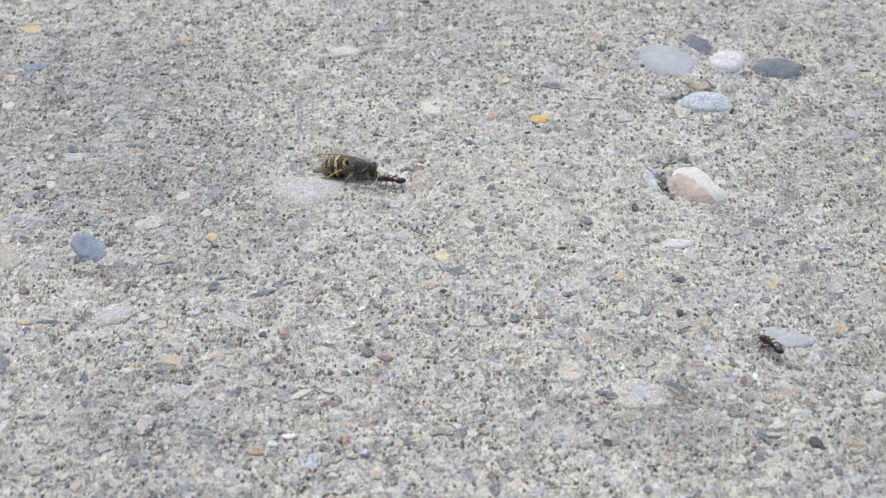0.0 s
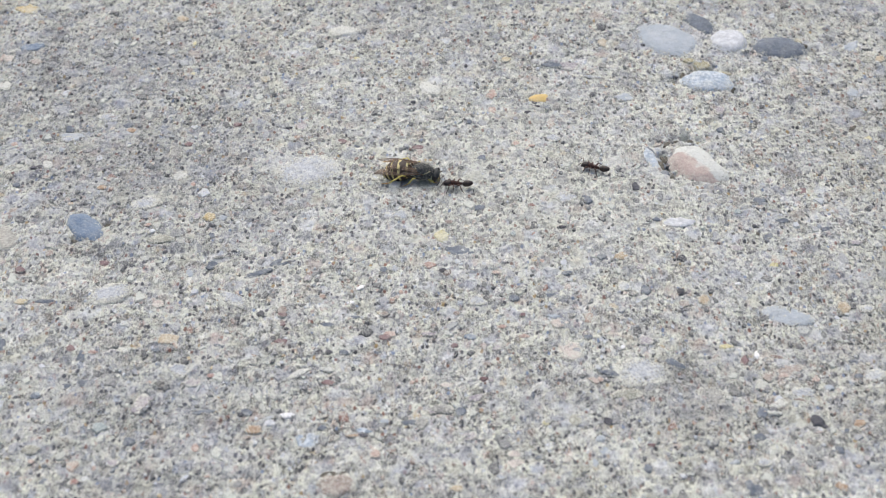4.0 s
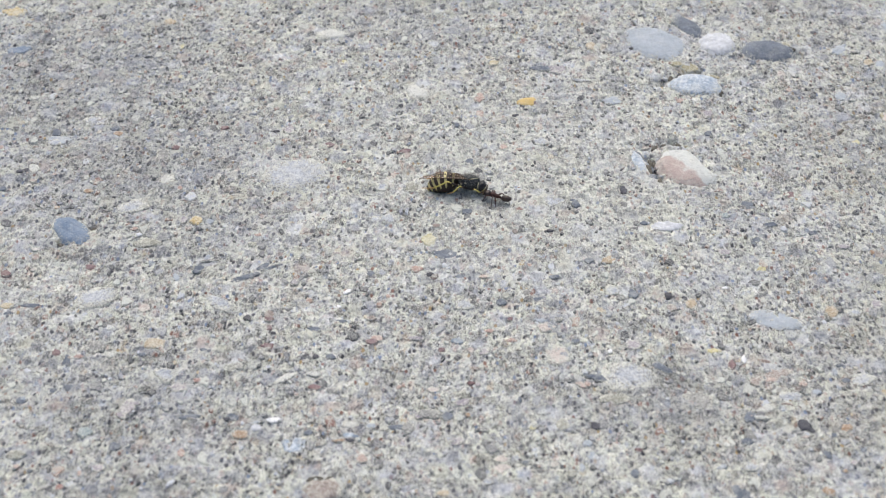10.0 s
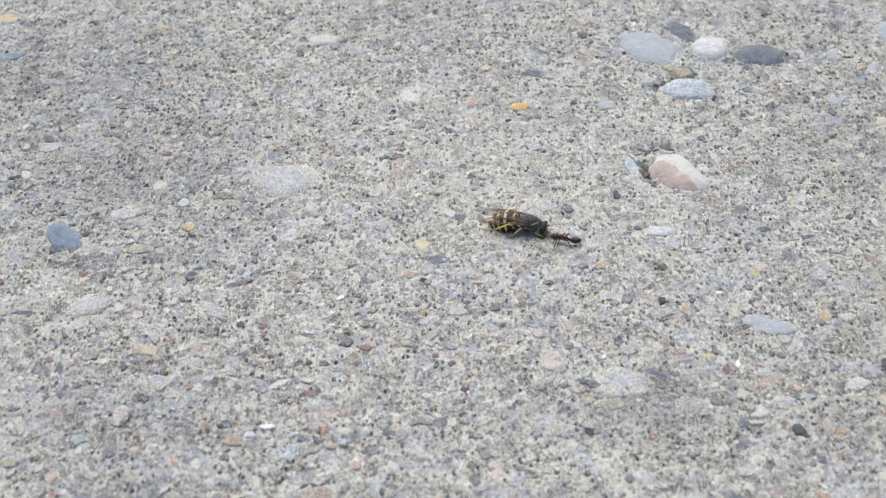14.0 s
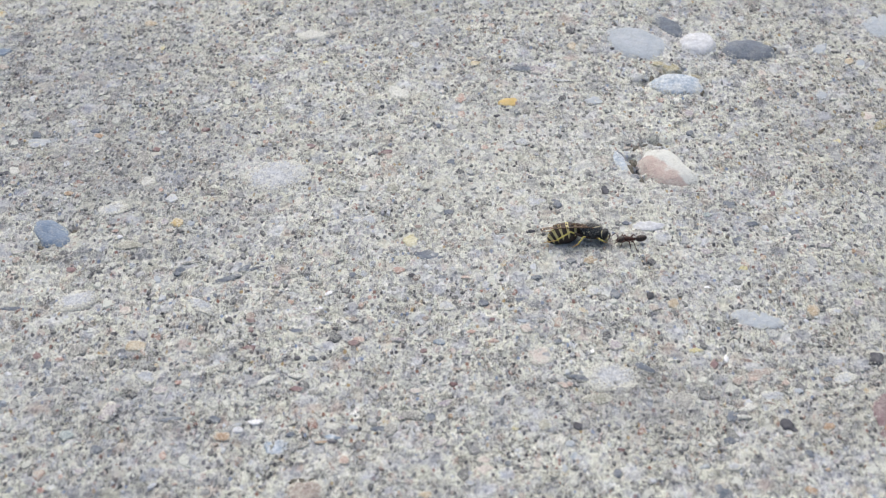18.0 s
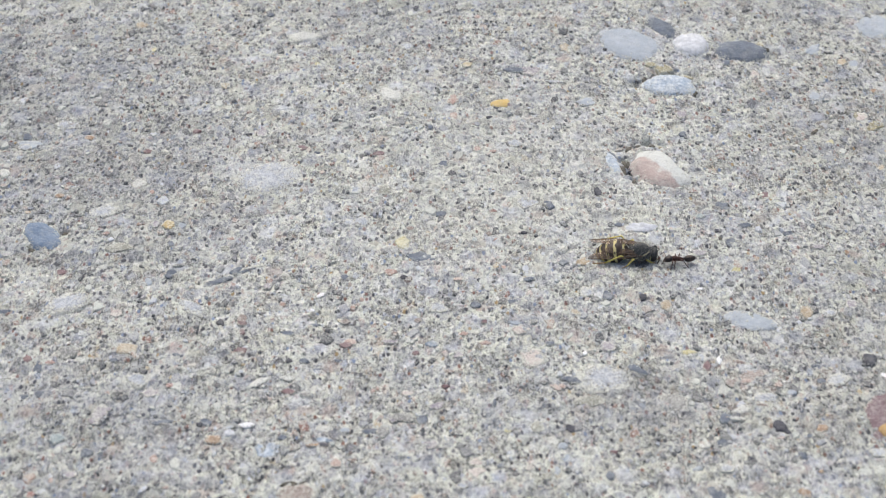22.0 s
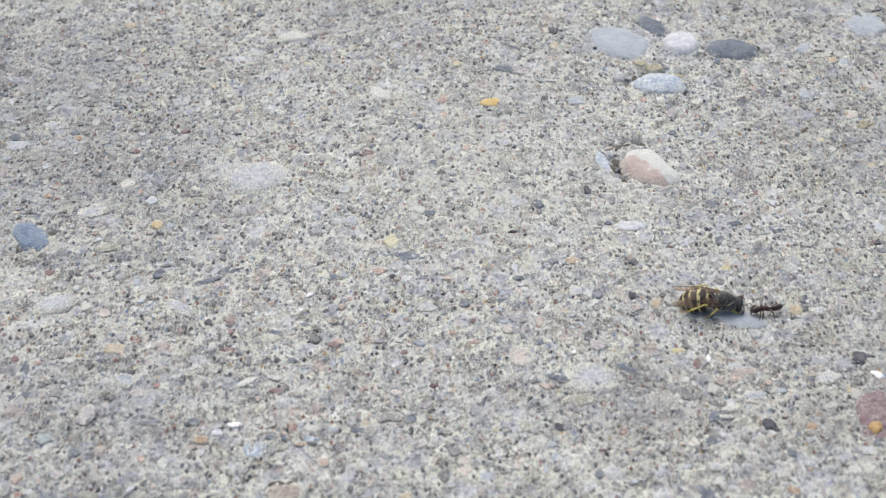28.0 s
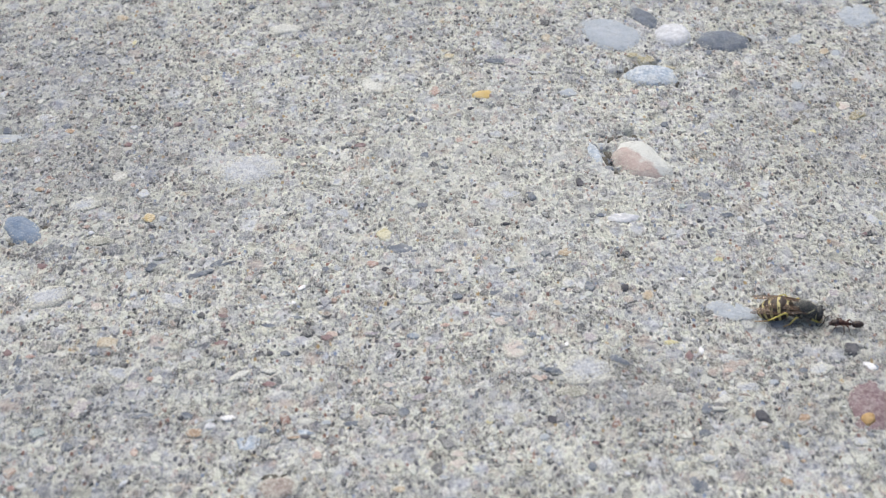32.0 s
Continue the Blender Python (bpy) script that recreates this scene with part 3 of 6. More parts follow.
def pebble(x, y, length, width, turn, rise, kind, label="", tips=()):
    """A stone bedded in the concrete, also used for dark pieces that stand for crevice shade: place, size and rise in
    millimetres, its long axis turned by degrees; tips are (direction, reach) pairs, a negative reach a flattened side.
    """
    sides = 28 if length > 5 else 13
    waves = [(k, STONES.uniform(-1, 1) * (0.10 if length > 8 else 0.22) / k ** 0.5, STONES.uniform(0, 6.28)) for k in (2, 3, 4, 5, 7, 9)]
    lean = (STONES.uniform(-0.16, 0.16), STONES.uniform(-0.16, 0.16))
    corners, first = CORNERS.choice((4, 5, 6)), CORNERS.uniform(0, 6.28)
    bm = bmesh.new()
    rows = []
    for f_, h_ in ((1.16, -1.0), (1.04, -0.3), (0.96, 0.12), (0.86, 0.50), (0.68, 0.82), (0.38, 0.97)):
        ring = []
        for k in range(sides):
            a = 2 * math.pi * k / sides
            r = 1 + sum(c * math.cos(m * a + p) for m, c, p in waves)
            if length < 5:
                r *= 0.35 + 0.75 * math.cos(math.pi / corners) / math.cos((a + first) % (2 * math.pi / corners) - math.pi / corners)
            for way, reach in tips:
                r += reach * max(0.0, math.cos(a - radians(way - turn))) ** 4
            px, py = math.cos(a) * r * f_ * length * 0.54, math.sin(a) * r * f_ * width * 0.54
            dent = 0.13 * float(smooth_noise(px * 1.3 + x, py * 1.3 + y, 1.5)) * min(length, 7) * 0.35
            pz = h_ if h_ < 0 else rise * h_ * (1 + lean[0] * px * 2 / length + lean[1] * py * 2 / width) + dent
            ring.append(bm.verts.new((px * MM, py * MM, pz * MM)))
        rows.append(ring)
    top = bm.verts.new((0, 0, rise * MM))
    for a, b in zip(rows, rows[1:]):
        for k in range(sides):
            bm.faces.new((a[k], a[(k + 1) % sides], b[(k + 1) % sides], b[k]))
    for k in range(sides):
        bm.faces.new((rows[-1][k], rows[-1][(k + 1) % sides], top))
    ashen = CORNERS.random() < 0.5
    stuff = STONE["ash" if kind == "slate" and ashen and length < 2.0 else kind]
    if isinstance(stuff, tuple):
        stuff = stuff[0] if label or kind == "white" else stuff[1]
    ob = part("pebble" if length > 2.3 or label else "stone_chip", bm, stuff, GROUND, label)
    sunk = 0.0 if label else float(ground_pits(np.array(x), np.array(y)))
    ob.matrix_basis = pose(x * MM, y * MM, (float(ground_swell(np.array(x), np.array(y))) - sunk + 0.10) * MM, 0, 0, turn)
    return ob


# ---- the wasp ----
def band(start, end, side, profile, axis, split, spots):
    """One ring of the abdomen: black in front, a yellow hind band with a wavy edge and dark points, narrowed below to
    paint the belly's shade.
    """
    around, along = 56, 12
    bm = bmesh.new()
    rows = []
    for i in range(along + 1):
        f_ = i / along
        s = start + (end - start) * f_
        c, d, up = axis(s)
        swell = profile(s) * (1 + 0.035 * f_) * (1 if f_ < 0.97 else 0.97)
        rows.append([bm.verts.new((c + side * math.cos(2 * math.pi * k / around) * swell * 1.06 + up * math.sin(2 * math.pi * k / around) * swell * 0.94) * MM) for k in range(around)])
    for i in range(along):
        for k in range(around):
            f = bm.faces.new((rows[i][k], rows[i + 1][k], rows[i + 1][(k + 1) % around], rows[i][(k + 1) % around]))
            a = math.degrees(2 * math.pi * (k + 0.5) / around) % 360 - 90
            a = abs((a + 180) % 360 - 180)
            g = (i + 0.5) / along
            edge = split + 0.14 * math.exp(-(a / 14) ** 2) - 0.03 * math.exp(-((a - 75) / 30) ** 2) - 0.07 * math.exp(-((a - 28) / 26) ** 2)
            # less yellow towards the belly: underside shade put into the colour
            yellow = g > edge + (0.0 if a < 110 else min(0.30, (a - 110) * 0.015))
            if spots and yellow and abs(a - 38) < 8 and abs(g - split - 0.10) < 0.09:
                yellow = False
            f.material_index = 1 if yellow else 0
    bmesh.ops.recalc_face_normals(bm, faces=bm.faces)
    return bm


WASP_LEGS = []


def build_wasp():
    wasp = tagged(new("wasp"), "limp black and yellow wasp with folded smoky wings on concrete", "wasp")
    side = Vector((0, 1, 0))

    def axis(s):
        """The abdomen's bent middle line, from the waist (0) to the tip (1)."""
        a = radians(4 + 52 * s ** 1.5)
        bend = lambda q: radians(4 + 52 * q ** 1.5)
        c, steps = Vector((0.25, 0, 0.05)), 24
        for i in range(steps):
            q = bend(s * (i + 0.5) / steps)
            c = c + Vector((-math.cos(q), 0, -math.sin(q))) * (7.0 * s / steps)
        d = Vector((-math.cos(a), 0, -math.sin(a)))
        return c, d, Vector((-math.sin(a), 0, math.cos(a)))

    def girth(s):
        """Radius of the abdomen along its line."""
        keys = [(0, 0.35), (0.05, 0.75), (0.14, 1.42), (0.28, 1.86), (0.45, 1.95), (0.62, 1.76), (0.78, 1.34), (0.92, 0.68), (1.0, 0.12)]
        return 1.1 * float(np.interp(s, [k for k, _ in keys], [v for _, v in keys]))

    ends = (0.0, 0.17, 0.37, 0.55, 0.71, 0.86, 1.0)
    abdomen = part("abdomen", tube([axis(s)[0] / 1.0 for s in (0.0, 0.2, 0.5, 0.8, 0.95)], [0.3, 1.2, 1.6, 1.0, 0.3], 16), BLACK, wasp, "black and yellow banded abdomen curled under")
    for i in range(6):
        split = (0.66, 0.70, 0.66, 0.62, 0.56, 0.42)[i]
        part("segment", band(ends[i], ends[i + 1], side, girth, axis, split, 0 < i < 5), [BLACK, YELLOW], abdomen)
    thorax = part("thorax", egg((2.25, 0, 0.12), (4.5, 3.3, 3.1), -3, 32, 18, 0.02), GREYBLACK, wasp, "dark grey downy thorax")
    # yellow edges of the collar, yellow marks on the back plate
    for s in (-1, 1):
        pts = [(3.95 - 1.25 * q, s * (0.52 + 0.98 * q ** 0.8), 1.02 - 0.08 * q - 0.12 * q * q) for q in (0, 0.2, 0.4, 0.6, 0.8, 1.0)]
        part("collar_stripe", tube(pts, [0.06, 0.11, 0.13, 0.13, 0.12, 0.07], 6), CREAM, thorax)
        part("wing_base", egg((2.45, s * 1.42, 0.70), (0.6, 0.34, 0.32), 0, 12, 8), BROWN, thorax)
        part("side_mark", egg((1.75, s * 1.58, -0.05), (0.5, 0.14, 0.34), 20, 10, 6), CREAM, thorax)
        part("side_mark", egg((0.85, s * 1.30, -0.30), (0.36, 0.14, 0.5), 30, 10, 6), CREAM, thorax)
        part("back_mark", egg((1.0, s * 0.46, 1.30), (0.26, 0.5, 0.16), 18, 10, 6), CREAM, thorax)
        part("back_mark", egg((0.55, s * 0.42, 1.02), (0.22, 0.46, 0.16), 30, 10, 6), CREAM, thorax)
    rs = random.Random(3)
    bm = bmesh.new()
    for _ in range(900):
        u, a = rs.uniform(-0.92, 0.92), rs.uniform(-0.15, 1.15) * math.pi
        r = math.sqrt(1 - u * u)
        nrm = Vector((u, math.cos(a) * r, math.sin(a) * r))
        p = Vector((2.25 + u * 2.16, math.cos(a) * r * 1.62, 0.15 + math.sin(a) * r * 1.52))
        tip = p + (nrm + Vector([rs.uniform(-0.5, 0.5) for _ in range(3)])).normalized() * rs.uniform(0.35, 0.8)
        t = nrm.orthogonal().normalized() * 0.022
        b = nrm.cross(t)
        vs = [bm.verts.new(q * MM) for q in (p + t, p - t * 0.5 + b * 0.86, p - t * 0.5 - b * 0.86, tip)]
        for tri in ((0, 1, 3), (1, 2, 3), (2, 0, 3)):
            bm.faces.new([vs[k] for k in tri])
    tagged(part("down", bm, HAIR, thorax, "short grey hairs on the thorax"), kind="stuff")
    head = part("head", egg((4.72, 0, -0.5), (1.6, 2.9, 2.5), -24, 28, 16, -0.1), GREYBLACK, wasp, "black head with yellow face")
    part("face_plate", egg((5.18, 0, -1.0), (0.65, 1.25, 1.25), -35, 16, 10), YELLOW, head)
    for s in (-1, 1):
        part("eye", egg((4.88, s * 1.18, -0.45), (0.95, 0.75, 1.7), -22, 20, 12), EYE, head, "black kidney-shaped eye")
        part("cheek_stripe", tube([(4.28, s * 1.2, 0.35), (4.2, s * 1.32, -0.3), (4.34, s * 1.2, -1.1)], [0.06, 0.10, 0.06], 6), CREAM, head)
        part("jaw", tube([(5.15, s * 0.55, -1.45), (5.4, s * 0.42, -1.7), (5.5, s * 0.12, -1.8)], [0.22, 0.18, 0.06], 8), YELLOW, head)
        pts = [(5.35, s * 0.3, -0.15), (5.75, s * 0.7, -0.15), (5.9, s * 1.1, -0.5), (5.8, s * 1.5, -0.9), (5.5, s * 1.85, -1.35), (5.1, s * 2.1, -1.7)]
        part("antenna", tube(pts, [0.10, 0.09, 0.09, 0.10, 0.09, 0.05], 8), BLACK, head)
    # legs: hip, knee, ankle, toe
    legs = (((3.1, 0.7, -1.1), (3.8, 1.7, -0.7), (4.8, 1.6, -1.3), (5.5, 1.2, -1.65)),
            ((2.0, 0.9, -1.1), (0.9, 2.6, 0.15), (-0.2, 3.0, -1.2), (-1.3, 3.5, -1.55)),
            ((0.9, 0.9, -1.0), (-1.5, 2.5, 0.75), (-4.2, 2.85, -0.95), (-6.6, 2.8, -1.4)))
    for s in (-1, 1):
        for hip, knee, ankle, toe in legs:
            root = Vector((hip[0], hip[1] * s, hip[2]))
            a, b, c, d = [Vector((p[0], p[1] * s, p[2])) - root for p in (hip, knee, ankle, toe)]
            leg = part("leg", tube([a, a.lerp(b, 0.3), a.lerp(b, 0.75)], [0.24, 0.25, 0.17], 8), BLACK, wasp, "yellow leg with black thigh")
            part("shin", tube([a.lerp(b, 0.72), b, b.lerp(c, 0.12), b.lerp(c, 0.6), c], [0.15, 0.16, 0.12, 0.16, 0.12], 8), LEGYELLOW, leg)
            part("foot", tube([c, c.lerp(d, 0.3), c.lerp(d, 0.32), c.lerp(d, 0.6), c.lerp(d, 0.62), d], [0.11, 0.12, 0.09, 0.11, 0.08, 0.06], 6), TARSUS, leg)
            leg.location = root * MM
            WASP_LEGS.append((leg, root, s))
    # wings, folded lengthwise along the flanks
    for s in (-1, 1):
        for name, base, tip, wide, lift, sweep in (("forewing", (2.4, 1.4, 0.80), (-7.4, 2.05, -0.15), 1.25, 0.22, 0.5), ("hindwing", (1.7, 1.2, 0.9), (-5.0, 1.15, 0.65), 1.0, 0.45, 0.2)):
            a, b = Vector((base[0], base[1] * s, base[2])), Vector((tip[0], tip[1] * s, tip[2]))
            bm = bmesh.new()
            rows, cut = [], 16
            edge = []
            for i in range(cut + 1):
                f_ = i / cut
                mid = a.lerp(b, f_) + Vector((0, s * sweep * math.sin(math.pi * f_), lift * math.sin(math.pi * f_ * 0.9)))
                w = wide * (0.16 + 0.84 * math.sin(math.pi * min(1, 0.08 + f_ * 0.62)) ** 0.8) * math.sqrt(max(0.02, 1 - max(0, (f_ - 0.78) / 0.225) ** 2))
                inner = Vector((0.1, -s * w, 0.30 * w))
                crease = 0.05 * math.sin(f_ * 9)
                outer = mid
                edge.append(outer)
                row = []
                for j in range(5):
                    g = j / 4
                    row.append(outer + inner * g + Vector((0, 0, 0.10 * math.sin(math.pi * g) + crease * g)))
                rows.append(row)
            top = [[bm.verts.new((p + Vector((0, 0, 0.012))) * MM) for p in row] for row in rows]
            low = [[bm.verts.new((p - Vector((0, 0, 0.012))) * MM) for p in row] for row in rows]
            for i in range(cut):
                for j in range(4):
                    bm.faces.new((top[i][j], top[i][j + 1], top[i + 1][j + 1], top[i + 1][j]))
                    bm.faces.new((low[i][j], low[i + 1][j], low[i + 1][j + 1], low[i][j + 1]))
                for j in (0, 4):
                    bm.faces.new((top[i][j], top[i + 1][j], low[i + 1][j], low[i][j]))
            bmesh.ops.recalc_face_normals(bm, faces=bm.faces)
            wing = part(name, bm, WING, wasp, "smoky amber folded wing")
            part("vein", tube(edge, [0.10] * 6 + [0.085] * 5 + [0.06] * 6, 6), VEIN, wing)
            for g in (0.35, 0.7):
                line = [row[0].lerp(row[4], g) + Vector((0, 0, 0.09)) for row in rows[1:13]]
                part("vein", tube(line, [0.04] * 12, 5), VEIN, wing)
    # a full-grown worker, 13 mm from head to tail
    grow = Matrix.Scale(1.07, 4)
    for ob in wasp.children_recursive:
        ob.data.transform(grow)
        ob.location = ob.location * 1.07
    WASP_LEGS[:] = [(leg, root * 1.07, s) for leg, root, s in WASP_LEGS]
    return wasp


WASP = build_wasp()


# ---- the ants ----
def build_ant(label):
    """A worker ant, 6.6 mm long, facing +x; returns it and its legs with their hips."""
    ant = tagged(new("ant"), label, "ant", group="ants on the pavement")
    head = part("head", egg((2.35, 0, 1.25), (1.7, 1.55, 1.25), -14, 20, 12, -0.12), ANTDARK, ant, "dark brown head")
    thorax = part("thorax", egg((1.0, 0, 1.3), (1.55, 1.1, 1.15), 6, 18, 12, 0.15), ANTRED, ant, "red-brown thorax")
    part("hind_thorax", egg((0.15, 0, 1.2), (1.35, 0.9, 0.95), 12, 16, 10, 0.1), ANTRED, thorax)
    part("waist", egg((-0.55, 0, 1.1), (0.4, 0.42, 0.8), 0, 12, 8), ANTRED, ant)
    gaster = part("gaster", egg((-1.88, 0, 1.2), (2.3, 1.42, 1.28), -8, 24, 16, 0.12), ANTDARK, ant, "dark shiny rear body")
    for x, r in ((-1.35, 0.65), (-1.88, 0.71), (-2.4, 0.60)):
        ring = [(x - 0.02, math.cos(q * math.pi / 8) * r, 1.2 + (x + 1.88) * 0.14 + math.sin(q * math.pi / 8) * r * 0.90) for q in range(17)]
        part("plate_edge", tube(ring, [0.025] * 17, 5), BROWN, gaster)
    for s in (-1, 1):
        part("jaw", tube([(2.9, s * 0.3, 0.95), (3.2, s * 0.28, 0.85), (3.35, s * 0.08, 0.82)], [0.13, 0.11, 0.04], 7), ANTRED, head)
        part("eye", egg((2.4, s * 0.58, 1.45), (0.32, 0.16, 0.26), 0, 10, 8), EYE, head)
        part("antenna", tube([(2.75, s * 0.22, 1.5), (3.0, s * 0.75, 1.95), (3.1, s * 1.1, 2.1), (3.5, s * 1.3, 1.7), (3.85, s * 1.35, 1.2)], [0.06, 0.055, 0.06, 0.07, 0.06], 6), ANTLEG, head)
    legs = []
    for i, (x, fore, reach) in enumerate(((1.45, 1.0, 1.65), (0.95, 0.1, 1.85), (0.35, -1.3, 1.8))):
        for s in (-1, 1):
            hip = Vector((x, s * 0.34, 1.0))
            knee = Vector((fore * 0.5, s * reach * 0.5, 0.42))
            ankle = Vector((fore * 0.85, s * reach * 0.80, -0.55))
            toe = Vector((fore * 1.2, s * reach * 0.95, -1.0))
            leg = part("leg", tube([Vector((0, 0, 0)), knee * 0.5 + Vector((0, 0, 0.08)), knee], [0.15, 0.18, 0.12], 7), ANTLEG, ant)
            part("shin", tube([knee, knee.lerp(ankle, 0.5), ankle], [0.09, 0.095, 0.07], 6), ANTLEG, leg)
            part("foot", tube([ankle, ankle.lerp(toe, 0.5), toe], [0.065, 0.055, 0.04], 5), ANTLEG, leg)
            leg.location = hip * MM
            legs.append((leg, hip, i, s))
    grow = Matrix.Scale(1.02, 4)
    for ob in ant.children_recursive:
        ob.data.transform(grow)
        ob.location = ob.location * 1.02
    return ant, [(leg, hip * 1.02, i, s) for leg, hip, i, s in legs]


HAULER, HAULER_LEGS = build_ant("small red-brown ant dragging the wasp by its jaws")
SCOUT, SCOUT_LEGS = build_ant("small red-brown ant running free over the concrete")

# ---- stones, dark shade pieces and sand ----
pebble(-105.9, 93.4, 5.4, 4.0, 166, 0.24, "yellow")
pebble(-101.5, 76.1, 5.5, 2.9, 16, 0.19, "blue")
pebble(-67.5, 89.1, 3.6, 2.9, 114, 0.19, "tan")
pebble(-28.0, 84.1, 7.9, 4.4, 179, 0.45, "cream")
pebble(-7.0, 58.0, 6.1, 4.8, 118, 0.42, "cream")
pebble(7.2, 56.3, 3.8, 2.3, 89, 0.16, "salmon")
pebble(7.3, 49.8, 3.0, 2.0, 88, 0.15, "salmon")
pebble(18.2, 54.3, 4.0, 3.2, 4, 0.30, "ochre", "", ((40, 0.2), (170, 0.25), (-60, -0.2)))
# near-black sliver standing in for the shade beneath the ochre pebble
pebble(17.4, 51.4, 2.2, 0.9, 22, 0.12, "dark")
pebble(19.9, 51.0, 2.0, 1.4, 107, 0.12, "slate")
pebble(10.7, 71.3, 2.4, 2.2, 8, 0.14, "yellow")
pebble(34.0, 78.9, 3.6, 2.0, 85, 0.15, "tan")
pebble(49.5, 80.2, 14.8, 11.1, 131, 0.46, "paleblue", "smooth pale blue-grey flat pebble")
pebble(58.0, 87.8, 10.2, 4.5, 119, 0.46, "slate", "dark grey slanted pebble")
pebble(64.2, 79.7, 9.5, 7.9, 66, 1.20, "white", "white quartz pebble")
pebble(75.7, 76.4, 11.9, 8.5, 171, 0.96, "slate", "dark slate oval pebble")
pebble(71.4, 71.3, 2.5, 1.9, 71, 0.24, "slate")
pebble(92.6, 76.9, 5.2, 2.8, 51, 0.18, "paleblue")
pebble(57.2, 61.8, 10.7, 8.0, 174, 0.81, "iceblue", "pale ice-blue pebble in a worn hollow")
pebble(56.6, 69.3, 4.5, 3.0, 161, 0.19, "moss")
pebble(53.8, 70.8, 2.7, 2.0, 7, 0.15, "moss")
pebble(52.9, 55.2, 1.9, 1.7, 54, 0.14, "salmon")
pebble(57.8, 41.9, 2.3, 1.7, 74, 0.18, "slate")
pebble(58.4, 49.6, 3.3, 2.3, 96, 0.14, "mauve")
pebble(51.4, 29.0, 12.4, 9.6, 124, 1.40, "granite", "pink and white granite pebble", ((-42, 0.15), (20, -0.20), (-115, 0.10)))
# dark strips along the granite's left edge paint the crevice's shade
pebble(44.8, 27.5, 5.3, 1.1, 93, 0.08, "dirtshade")
pebble(44.0, 25.4, 2.1, 1.6, 78, 0.13, "slate")
pebble(41.4, 30.8, 7.2, 2.6, 104, 0.22, "iceblue")
pebble(42.9, 32.6, 2.6, 1.3, 108, 0.26, "slate")
# more crevice shade as dark pieces, left of and behind the granite
pebble(43.6, 28.6, 3.4, 1.0, 104, 0.10, "dirtshade")
pebble(44.2, 31.4, 3.0, 0.9, 98, 0.10, "dirtshade")
pebble(48.8, 38.6, 3.7, 1.5, 133, 0.08, "dirtshade")
pebble(41.6, 33.0, 3.2, 1.2, 81, 0.12, "slate")
pebble(49.6, 38.2, 2.6, 1.5, 148, 0.09, "dirtshade")
pebble(45.4, 36.9, 2.2, 1.2, 63, 0.09, "dirtshade")
# hollows by the ice-blue and slate pebbles, their shade laid in as dark pieces
pebble(50.0, 63.2, 3.6, 1.1, 76, 0.08, "dirtshade")
pebble(62.0, 59.2, 2.5, 1.8, 112, 0.10, "dirtshade")
pebble(83.0, 75.3, 3.2, 1.5, 34, 0.09, "dirtshade")
pebble(61.3, 66.4, 4.0, 1.5, 160, 0.09, "moss")
# start of the crack, its dark inside drawn as a flat grey piece
pebble(89.3, 46.4, 3.4, 2.0, 47, 0.10, "crackdark")
# dark slivers paint the shade in the pits beside the slate blue pebble
pebble(-73.9, 7.2, 2.7, 1.2, 13, 0.08, "dirtshade")
pebble(-78.8, 1.5, 3.6, 0.9, 150, 0.08, "dirtshade")
pebble(41.1, 33.8, 3.0, 1.2, 84, 0.14, "slate")
pebble(-77.3, 5.6, 9.2, 5.9, 128, 0.56, "blue", "slate blue rounded pebble", ((-60, 0.08), (30, -0.10), (165, 0.06)))
pebble(-62.1, 33.2, 4.9, 2.9, 97, 0.19, "grey")
pebble(-73.1, 41.5, 2.4, 2.0, 163, 0.15, "orange")
pebble(-74.0, 43.5, 2.1, 1.7, 157, 0.14, "slate")
pebble(-32.7, 26.2, 13.6, 10.8, 16, 0.46, "film", "pale cement-filmed flat pebble")
pebble(-52.1, 9.7, 3.0, 2.4, 109, 0.17, "yellow")
pebble(-49.4, 9.3, 2.0, 1.6, 109, 0.13, "paleblue")
pebble(-40.4, -9.3, 5.3, 1.8, 25, 0.14, "slate")
pebble(-69.1, -16.0, 8.7, 6.0, 22, 0.34, "film")
pebble(-44.6, -17.7, 6.9, 3.1, 139, 0.22, "film")
pebble(-3.7, 3.8, 3.8, 2.8, 96, 0.16, "paleyellow")
pebble(0.1, -1.7, 5.7, 3.1, 160, 0.16, "slate")
pebble(-6.2, -6.1, 2.3, 2.3, 99, 0.12, "salmon")
pebble(26.8, 15.6, 2.8, 2.1, 107, 0.23, "slate")
pebble(22.1, 16.6, 4.8, 4.0, 6, 0.17, "film")
pebble(45.3, 7.8, 6.0, 3.0, 1, 0.26, "white")
pebble(47.8, -16.9, 2.8, 2.3, 71, 0.18, "tan")
pebble(63.7, -21.5, 9.5, 5.2, 160, 0.25, "paleblue")
pebble(55.0, -12.0, 1.3, 0.9, 5, 0.10, "bright")
pebble(-55.7, -29.5, 3.8, 3.0, 24, 0.19, "tan")
pebble(-69.6, -33.2, 2.0, 1.3, 4, 0.12, "red")
pebble(-73.9, -32.2, 2.3, 1.5, 107, 0.14, "maroon")
pebble(-71.5, -34.6, 3.7, 1.4, 93, 0.09, "slate")
pebble(-66.9, -30.4, 3.5, 3.5, 2, 0.14, "grey")
pebble(-52.5, -38.3, 4.0, 3.5, 139, 0.14, "film")
pebble(-58.3, -47.0, 3.9, 2.8, 76, 0.12, "mauve")
pebble(-46.6, -49.4, 3.7, 1.6, 5, 0.14, "slate")
pebble(-65.0, -53.5, 2.9, 2.6, 178, 0.13, "bluegreen")
